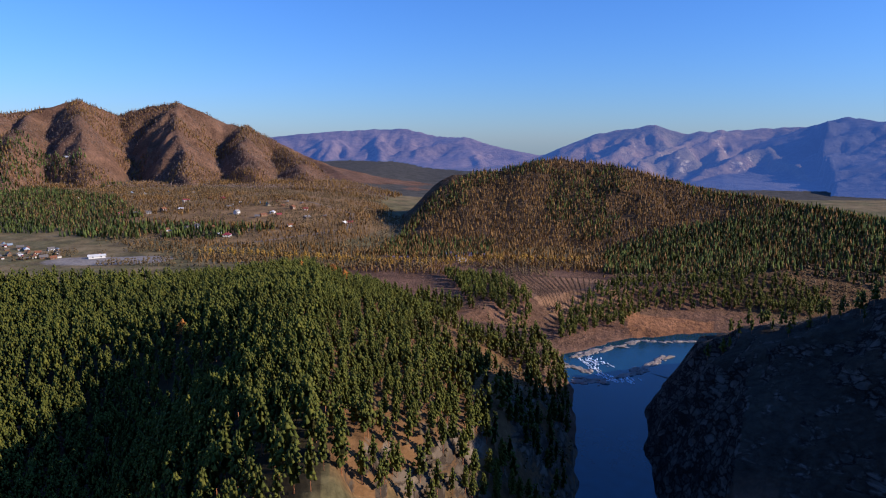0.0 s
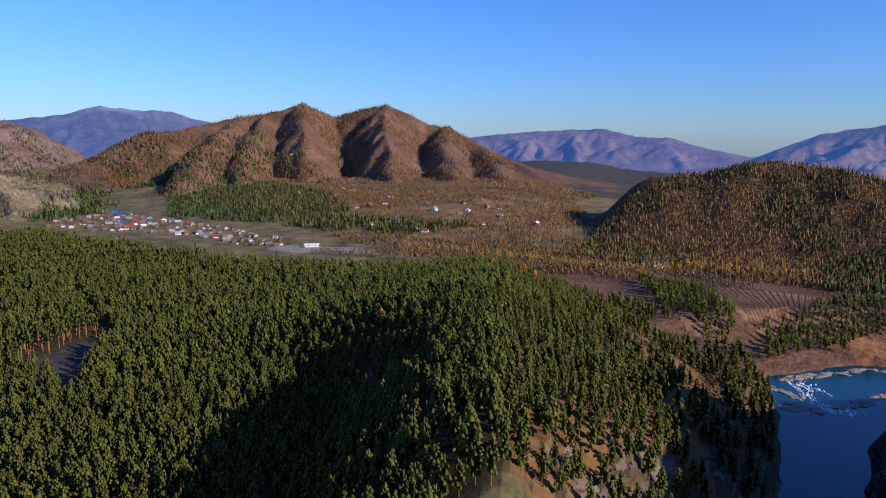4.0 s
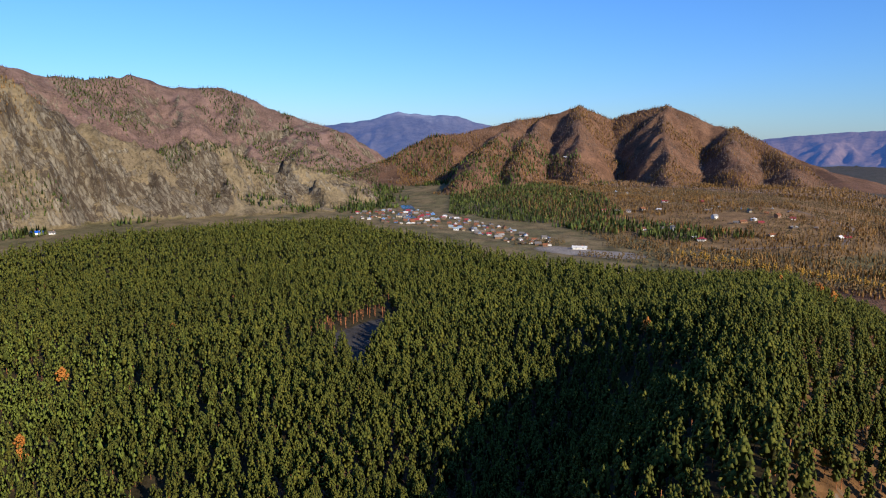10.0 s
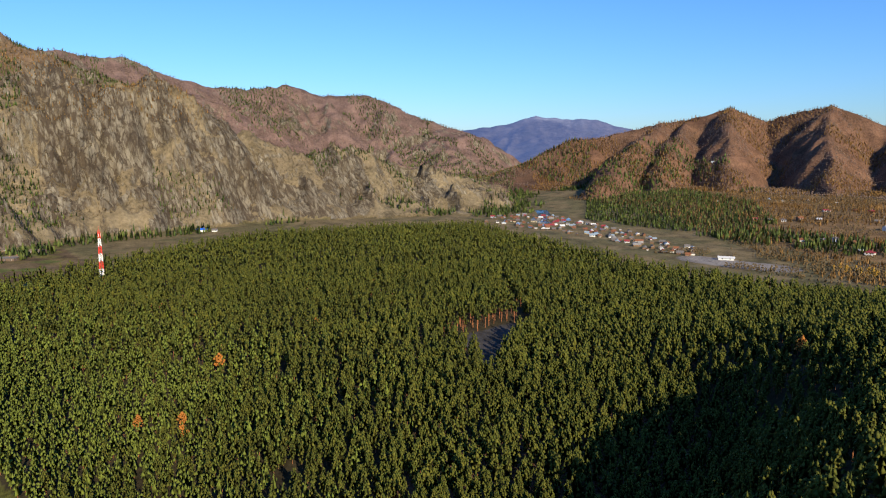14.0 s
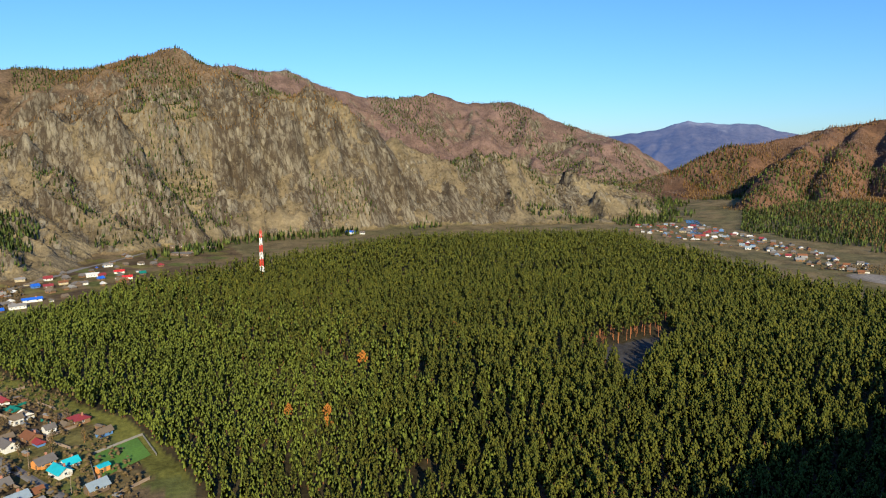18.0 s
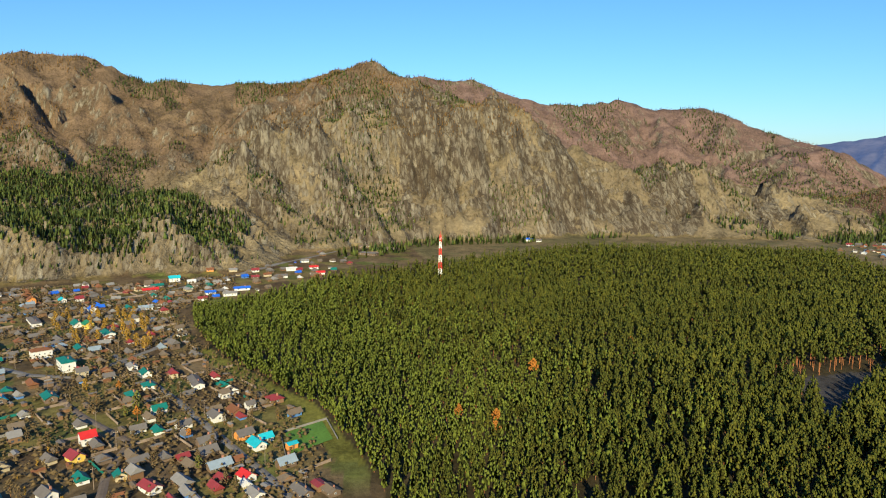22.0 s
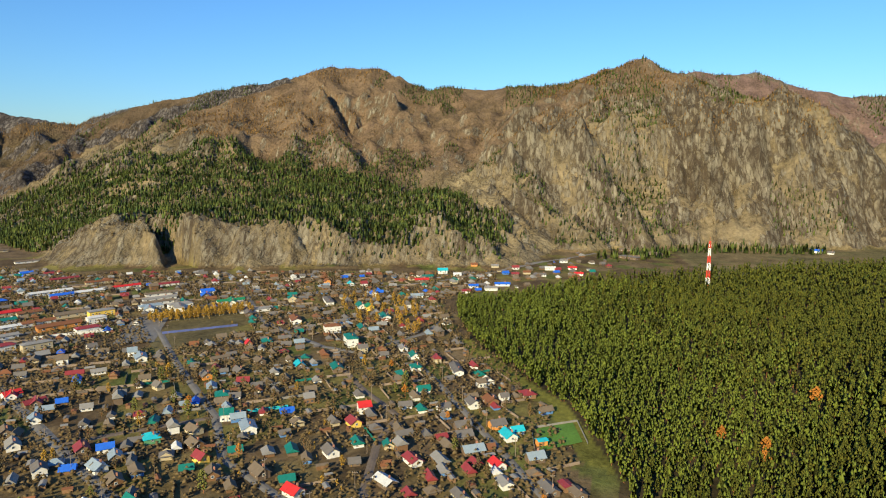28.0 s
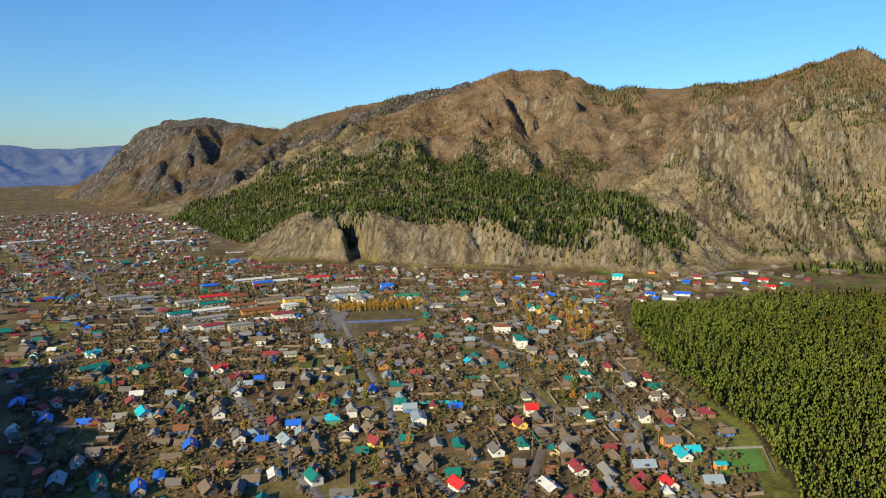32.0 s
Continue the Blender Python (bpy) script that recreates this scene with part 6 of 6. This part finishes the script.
def joined_homes(name, rows, label):
    """The rest of the houses: walls, roof and windows of each, in one mesh."""
    corners, faces, slots, mats = [], [], [], []

    def slot(m):
        if m not in mats:
            mats.append(m)
        return mats.index(m)
    xs, ys = np.array([r[0] for r in rows]), np.array([r[1] for r in rows])
    zs = surface(xs, ys)
    for (x, y, turn, kind, wall, roof, a, b, c), z in zip(rows, zs):
        l, w, hw, hr, hipped = SHAPES[kind]
        l, w, hw, hr = l * a, w * b, hw * c, hr * c
        ca, sa = math.cos(radians(turn)), math.sin(radians(turn))

        def put(pts, quads, m):
            n = len(corners)
            corners.extend((x + p[0] * ca - p[1] * sa, y + p[0] * sa + p[1] * ca, z + 0.1 + p[2]) for p in pts)
            faces.extend([tuple(n + k for k in q) for q in quads])
            slots.extend([slot(m)] * len(quads))
        X, Y = l / 2, w / 2
        put(((-X, -Y, -1), (X, -Y, -1), (X, Y, -1), (-X, Y, -1), (-X, -Y, hw), (X, -Y, hw), (X, Y, hw), (-X, Y, hw), (-X, 0, hr), (X, 0, hr)),
            ((0, 1, 5, 4), (2, 3, 7, 6), (1, 2, 6, 5), (3, 0, 4, 7), (5, 6, 9, 9), (7, 4, 8, 8)), PAINT[wall])
        X, Y, e = X + 0.45, Y + 0.5, 0.25
        r = max(0.4, X - Y) if hipped else X
        put(((-r, 0, hr + 0.15), (r, 0, hr + 0.15), (X, -Y, hw - e), (-X, -Y, hw - e), (X, Y, hw - e), (-X, Y, hw - e),
             (-X, -Y, hw - e - 0.15), (X, -Y, hw - e - 0.15), (X, Y, hw - e - 0.15), (-X, Y, hw - e - 0.15)),
            ((3, 2, 1, 0), (4, 5, 0, 1), (2, 4, 1, 1), (5, 3, 0, 0), (6, 7, 2, 3), (8, 9, 5, 4), (9, 8, 7, 6)), TIN[roof])
        if kind != "shed":
            for s in (-1, 1):
                for k in (-0.25, 0.25):
                    q = s * (w / 2 + 0.06)
                    p = ((k * l - 0.5, q, 0.6), (k * l + 0.5, q, 0.6), (k * l + 0.5, q, 1.5), (k * l - 0.5, q, 1.5))
                    put(p if s < 0 else p[::-1], ((0, 1, 2, 3),), GLASS)
    me = bpy.data.meshes.new(name)
    me.from_pydata(corners, [], [q if q[2] != q[3] else q[:3] for q in faces])
    for m in mats:
        me.materials.append(m)
    me.polygons.foreach_set("material_index", np.array(slots, np.int32))
    me.update()
    tagged(new(name, me), label, "houses", kind="stuff")


joined_homes("distant_houses", far_homes, "crowd of small village houses with mixed roofs")

# ---- fences ----
BOARD = material("grey_fence_boards", (0.26, 0.20, 0.15), grain=2.2, amount=0.4, bump=0.03, vary=0.6)


def fence_model(mat, label):
    ob = thing("fence", label, "fence", group="yard fences")
    for k in range(3):
        box_part("panel", mat, ob, -6 + 4 * k + 0.1, -6 + 4 * k + 3.9, -0.03, 0.03, 0.05, 1.3)
    for k in range(4):
        box_part("post", mat, ob, -6 + 4 * k - 0.07, -6 + 4 * k + 0.07, -0.07, 0.07, -0.4, 1.4)
    return ob


fence_kinds = [fence_model(m, label) for m, label in ((BOARD, "weathered grey board fence round a yard"), (TIN["teal"], "teal sheet metal yard fence"),
                                                    (TIN["grey"], "pale grey slate yard fence"), (TIN["maroon"], "dark red sheet metal yard fence"))]
fence_used = [False] * 4
joined = []
a33 = radians(33)
cells = []
for i in range(-30, 8):
    for j in range(-14, 26):
        p, q = i * 23.0, (j - math.floor(i * 0.37 % 1) + i * 0.37 % 1) * 17.0
        for dp, dq, extra in ((11.5, 0, 0), (0, 8.5, 90)):
            u, v = p + dp, q + dq
            cells.append((u * math.cos(a33) - v * math.sin(a33), u * math.sin(a33) + v * math.cos(a33), 33 + extra, hashed(i, j, dp)))
cells.sort(key=lambda c: math.hypot(c[0], c[1]))
made = 0
for x, y, turn, v in cells:
    if v < 0.25 or not inside(VILLAGE, np.array([x]), np.array([y]))[0]:
        continue
    if not free(x, y, 2.5):
        continue
    m = Matrix.Translation((x, y, ground_z(x, y))) @ Matrix.Rotation(radians(turn + 6 * (v - 0.6)), 4, "Z") @ Matrix.Diagonal((1.35 if turn < 90 else 1.1, 1, 1, 1))
    if made < 85:
        k = 0 if v < 0.78 else 1 if v < 0.84 else 2 if v < 0.95 else 3
        if fence_used[k]:
            ob = clone(fence_kinds[k], Matrix())
        else:
            ob, fence_used[k] = fence_kinds[k], True
        ob.matrix_basis = m
    else:
        joined.append(m)
    made += 1
bm = bmesh.new()
for m in joined:
    for v in box(bm, -6, 6, -0.04, 0.04, -0.3, 1.3):
        v.co = m @ v.co
part_ob = part("yard_fences", bm, BOARD)
tagged(part_ob, "weathered board fences between the yards", "fences", kind="stuff")


def wall_line(name, line, high, thick, mat, label, category="fence"):
    """A long fence along a line: one panel for each step."""
    ob = thing(name, label, category, Matrix.Translation((*line[0], ground_z(*line[0]))))
    base = Vector((*line[0], ground_z(*line[0])))
    for p, q in zip(line[:-1], line[1:]):
        n = max(1, int(math.hypot(q[0] - p[0], q[1] - p[1]) / 3))
        for k in range(n):
            a = Vector((p[0] + (q[0] - p[0]) * k / n, p[1] + (q[1] - p[1]) * k / n, 0))
            b = Vector((p[0] + (q[0] - p[0]) * (k + 1) / n, p[1] + (q[1] - p[1]) * (k + 1) / n, 0))
            z = ground_z((a.x + b.x) / 2, (a.y + b.y) / 2)
            bm = bmesh.new()
            box(bm, 0.03, (b - a).length - 0.03, -thick / 2, thick / 2, -0.3, high)
            piece = part("panel", bm, mat, ob)
            piece.matrix_local = Matrix.Translation((a.x - base.x, a.y - base.y, z - base.z)) @ Matrix.Rotation(math.atan2(b.y - a.y, b.x - a.x), 4, "Z")
    return ob


wall_line("stadium_fence", ((-393, -260), (-424, -222)), 1.5, 0.12, material("faded_blue_sheet", (0.10, 0.13, 0.33), grain=0.6, amount=0.3, bump=0), "long blue sheet fence beside a row of golden birches")
wall_line("market_wall", ((-364, -332), (-392, -296)), 2.0, 0.3, PAINT["white"], "long white wall along the market rows", "wall")
wall_line("teal_fence", ((-275, -147), (-287, -126)), 1.5, 0.1, TIN["cyan"], "long turquoise metal fence")
wall_line("lawn_fence", ((-258, -8), (-284, -11), (-296, 9), (-273, 13)), 1.0, 0.1, TIN["grey"], "white fence round a green lawn")
lawn_mat = material("green_lawn", (0.10, 0.20, 0.03), grain=0.7, amount=0.3, bump=0.03)
bm = bmesh.new()
lawn_line = ((-262, -6), (-284, -9), (-294, 7), (-274, 11))
grid = [[bm.verts.new((*(Vector(lawn_line[0]).lerp(Vector(lawn_line[1]), u).lerp(Vector(lawn_line[3]).lerp(Vector(lawn_line[2]), u), v)), 0)) for u in (0, 0.33, 0.67, 1)] for v in (0, 0.33, 0.67, 1)]
for row in grid:
    for v in row:
        v.co.z = ground_z(v.co.x, v.co.y) + 0.3
for r, q in zip(grid, grid[1:]):
    for k in range(3):
        bm.faces.new((r[k], q[k], q[k + 1], r[k + 1]))
bmesh.ops.recalc_face_normals(bm, faces=bm.faces)
tagged(part("lawn", bm, lawn_mat), "fenced bright green lawn", "lawn", kind="structure")


# ---- poles ----
def utility_pole():
    ob = thing("utility_pole", "grey wooden power pole with a crossarm", "pole", group="power poles")
    v, f = stem(8.5, 0.13, 6, 0.7)
    p = new("pole", mesh_of("pole", (v, f), BOARD)); p.parent = ob
    box_part("crossarm", BOARD, ob, -0.9, 0.9, -0.06, 0.06, 7.7, 7.85)
    for x in (-0.8, 0, 0.8):
        box_part("insulator", PAINT["white"], ob, x - 0.05, x + 0.05, -0.05, 0.05, 7.85, 8.05)
    return ob


pole = None
for line, wide, paving in LANES[:5]:
    run = 0.0
    for p, q in zip(line[:-1], line[1:]):
        s = math.hypot(q[0] - p[0], q[1] - p[1])
        while run < s:
            x, y = p[0] + (q[0] - p[0]) * run / s, p[1] + (q[1] - p[1]) * run / s
            x, y = x - (q[1] - p[1]) / s * (wide / 2 + 1.2), y + (q[0] - p[0]) / s * (wide / 2 + 1.2)
            if math.hypot(x, y) < 620:
                m = Matrix.Translation((x, y, ground_z(x, y))) @ Matrix.Rotation(math.atan2(q[1] - p[1], q[0] - p[0]) + 1.57, 4, "Z")
                if pole is None:
                    pole = utility_pole()
                    pole.matrix_basis = m
                else:
                    clone(pole, m)
            run += 32
        run -= s

# ---- village trees ----
def leaf_tree(rng, name, label, leaves, high, wide, clumps, size, bark, low=0.16):
    ob = thing(name, label, "tree", group=name + "s of the village")
    v, f = stem(high * 0.75, high * 0.014, 5, 0.3, 0.15, rng, 5, 0.25)
    t = new("trunk", mesh_of("trunk", (v, f), bark)); t.parent = ob
    v, f = crown_round(rng, clumps, size, 6, low, wide)
    c = new("crown", mesh_of("crown", (v * high, f), leaves)); c.parent = ob
    return ob


r6 = np.random.default_rng(66)
birches = [leaf_tree(r6, "birch_tree", "birch with golden autumn leaves", GOLD, 8, 0.24, 60, 0.055, BARK_PALE) for _ in range(3)]
bare_trees = [leaf_tree(r6, "garden_tree", "brown half-bare garden tree", BRUSH, 6, 0.30, 46, 0.06, BARK) for _ in range(3)]
green_trees = [leaf_tree(r6, "willow_tree", "tall olive-green garden willow", material("olive_leaves", (0.14, 0.14, 0.03), grain=1, amount=0.4, bump=0.1), 9, 0.24, 60, 0.055, BARK) for _ in range(2)]
orange_trees = [leaf_tree(r6, "rowan_tree", "small rowan with orange autumn leaves", ORANGE, 7, 0.25, 46, 0.06, BARK, 0.45) for _ in range(2)]
placed = {}


def plant(models, x, y, size):
    k = int(hashed(x, y, 9) * len(models))
    m = Matrix.Translation((x, y, ground_z(x, y))) @ Matrix.Rotation(hashed(x, y, 4) * 6.28, 4, "Z") @ Matrix.Diagonal((size, size, size, 1))
    ob = models[k]
    if ob.name in placed:
        ob = clone(ob, Matrix())
    placed[ob.name] = True
    ob.matrix_basis = m


for k in range(64):
    u, row = (k % 32) / 31.0, k // 32
    x, y = -424 - 44 * u + 6 * row + r6.normal(0, 1.2), -290 + 52 * u + 8 * row + r6.normal(0, 1.2)
    plant(birches, x, y, r6.uniform(0.75, 1.05))
tx, ty = scatter(r6, VILLAGE, 13, 0.5)
planted = 0
for x, y in sorted(zip(tx, ty), key=lambda p: math.hypot(*p)):
    x, y = float(x), float(y)
    if r6.random() < 0.3 or not free(x, y, 0.8):
        continue
    v = r6.random()
    plant(bare_trees if v < 0.76 else birches if v < 0.81 else green_trees if v < 0.93 else orange_trees, x, y, r6.uniform(0.6, 1.15))
    planted += 1
    if planted > 160:
        break
park_x, park_y = scatter(r6, ((-520, -190), (-440, -140), (-470, -100), (-540, -120)), 11, 0.5)
for x, y in zip(park_x, park_y):
    if free(float(x), float(y), 0.8):
        plant(birches, float(x), float(y), r6.uniform(0.7, 1.0))
slope_wood("village_shrubs", BRUSH_SMALL, VILLAGE, 4.2, 0.60, 1.4, 3.6, "brown leafless garden bushes", "bushes", 90, 30, 2.2, avoid=(GREEN_PARK,))
slope_wood("village_shrubs_golden", GOLD_SMALL, VILLAGE, 16, 0.42, 1.6, 3.4, "yellow and olive garden bushes", "bushes", 91, 40, 1.5)
slope_wood("edge_of_town_trees", BARE_SMALL, ((-350, -520), (-560, -620), (-640, -620), (-820, -800), (-950, -1100), (-700, -1300), (-420, -900), (-200, -500)), 12, 0.5, 3, 6, "brown leafless trees among far houses", "bushes", 92, 60, 1.8)
# orange trees among the pines
for k, (x, y) in enumerate(AUTUMN):
    plant(orange_trees, x, y, 1.35 if k < 4 else 1.8)
for x, y in ((-464, -117), (-446, -110), (-434, -102), (-426, -96), (-436, -95), (-473, -113)):
    plant(birches, x, y, 1.2)
for x, y in ((40, 330), (52, 348), (44, 300), (30, 280), (58, 310), (20, 374)):
    plant(birches, x, y, 0.7)

# buildings outside the village
place("barn", "white", "blue", -915, 318, 60, 1.4, 1.2, 1.2)
place("cottage", "white", "slate", -905, 332, 60)
place("hall", "timber", "slate", -806, 78, 50, 1.0, 1.0, 0.8)
place("long", "timber", "tan", -838, 112, 50)
place("hipped", "white", "steel", 19, 666, 20, 1.2, 1.2, 1.1)
place("barn", "white", "white", -802, 1440, 20, 0.95, 0.95, 0.95)
place("barn", "white", "white", -350, 668, 30, 1.6, 1.0, 1.0)
for line, wide, paving, words in ((((-245, 738), (-200, 772), (-154, 805), (-120, 850), (-130, 960), (-250, 1090)), 6, DIRT, "pale track across the terrace"),):
    tagged(part("road", ribbon(line, wide, 0.35, 8.0), paving), words, "road", kind="structure")
inlet = part("river", ribbon(((-830, 905, 10), (-770, 850, 11), (-730, 790, 12), (-690, 760, 12)), 0, 0.5, 10), WATER)
tagged(inlet, "blue river bend beside the far village", "river", kind="structure")

# ---- rapids and rocks ----
def boulder(rng):
    bm = bmesh.new()
    bmesh.ops.create_icosphere(bm, subdivisions=2, radius=1)
    for v in bm.verts:
        v.co *= 0.75 + 0.5 * noise.noise(v.co * 1.3 + Vector((rng.uniform(0, 50), 0, 0)))
        v.co.z *= 0.55
    return bm


r7 = np.random.default_rng(77)
rocks = []
# ledges: two ends, half width, how many
LEDGES = (((76, 416), (92, 400), 4.0, 20), ((80, 384), (97, 383), 4.5, 20), ((116, 396), (152, 432), 2.6, 34), ((88, 428), (110, 445), 3.5, 20), ((110, 446), (140, 464), 3.0, 22), ((104, 390), (128, 402), 2.6, 14),
          ((140, 466), (188, 464), 2.4, 18))
for (ax, ay), (bx, by), wide, count in LEDGES:
    count = int(count * 1.5)
    lie = math.atan2(by - ay, bx - ax)
    for k in range(count):
        u = r7.random()
        x, y = ax + (bx - ax) * u + r7.normal(0, wide * 0.5), ay + (by - ay) * u + r7.normal(0, wide * 0.5)
        size = r7.uniform(0.7, 2.6)
        m = Matrix.Translation((x, y, max(WATER_Z, ground_z(x, y)) + 0.05)) @ Matrix.Rotation(lie + r7.normal(0, 0.35), 4, "Z") @ Matrix.Diagonal((size * r7.uniform(1.2, 2.6), size, size * r7.uniform(0.6, 1.1), 1))
        if len(rocks) < 4:
            ob = tagged(part("boulder", boulder(r7), STONE), "brown river boulder in the rapids", "rock", group="river boulders")
            rocks.append(ob)
        else:
            ob = clone(rocks[k % 4], Matrix())
        ob.matrix_basis = m
# broken white water between the ledges
bm = bmesh.new()
for k in range(150):
    (ax, ay), (bx, by), spread_w = (((90, 428), (108, 414), 3.0), ((100, 388), (116, 384), 3.0), ((94, 422), (99, 392), 2.0))[k % 3]
    u = r7.random()
    x, y = ax + (bx - ax) * u + r7.normal(0, spread_w), ay + (by - ay) * u + r7.normal(0, spread_w)
    n = 7
    a0, sx, sy = r7.uniform(-1.9, -0.9), r7.uniform(0.9, 3.2), r7.uniform(0.2, 0.7)
    ring = []
    for c in range(n):
        t = 6.283 * c / n
        px, py = sx * math.cos(t) * r7.uniform(0.6, 1.2), sy * math.sin(t) * r7.uniform(0.6, 1.2)
        ring.append(bm.verts.new((x + px * math.cos(a0) - py * math.sin(a0), y + px * math.sin(a0) + py * math.cos(a0), WATER_Z + 0.05 + 0.001 * k)))
    top = bm.verts.new((x, y, WATER_Z + 0.3))
    for c in range(n):
        bm.faces.new((ring[c], ring[(c + 1) % n], top))
tagged(part("rapids", bm, FOAM), "white foaming water of the rapids", "water", kind="stuff")

# ---- orchard rows ----
ox, oy, rows_o = [], [], []
for r in range(23):
    a, b = Vector((58, 592)).lerp(Vector((170, 568)), r / 22), Vector((80, 494)).lerp(Vector((134, 516)), r / 22)
    n = int((b - a).length / 2.0)
    for k in range(n):
        p = a.lerp(b, (k + 0.5) / n)
        rows_o.append((p.x, p.y, ground_z(p.x, p.y), r7.uniform(1.8, 2.6), 1.3))
ORCHARD_SMALL = [[(*crown_round(r2, 5, 0.13, 5, 0.05, 0.2), material("dark_orchard_twigs", (0.085, 0.054, 0.034), grain=0.6, amount=0.3, bump=0, island=0.3))] for _ in range(1)]
grove("orchard_bushes", ORCHARD_SMALL, rows_o, "rows of small leafless orchard bushes", "orchard")

# the plan is drawn in units of 1.25 m: bring it to metres
METRES = Matrix.Scale(1.25, 4)
for ob in scene.objects:
    if ob.parent is None and ob.type in ("MESH", "EMPTY"):
        ob.matrix_basis = METRES @ ob.matrix_basis
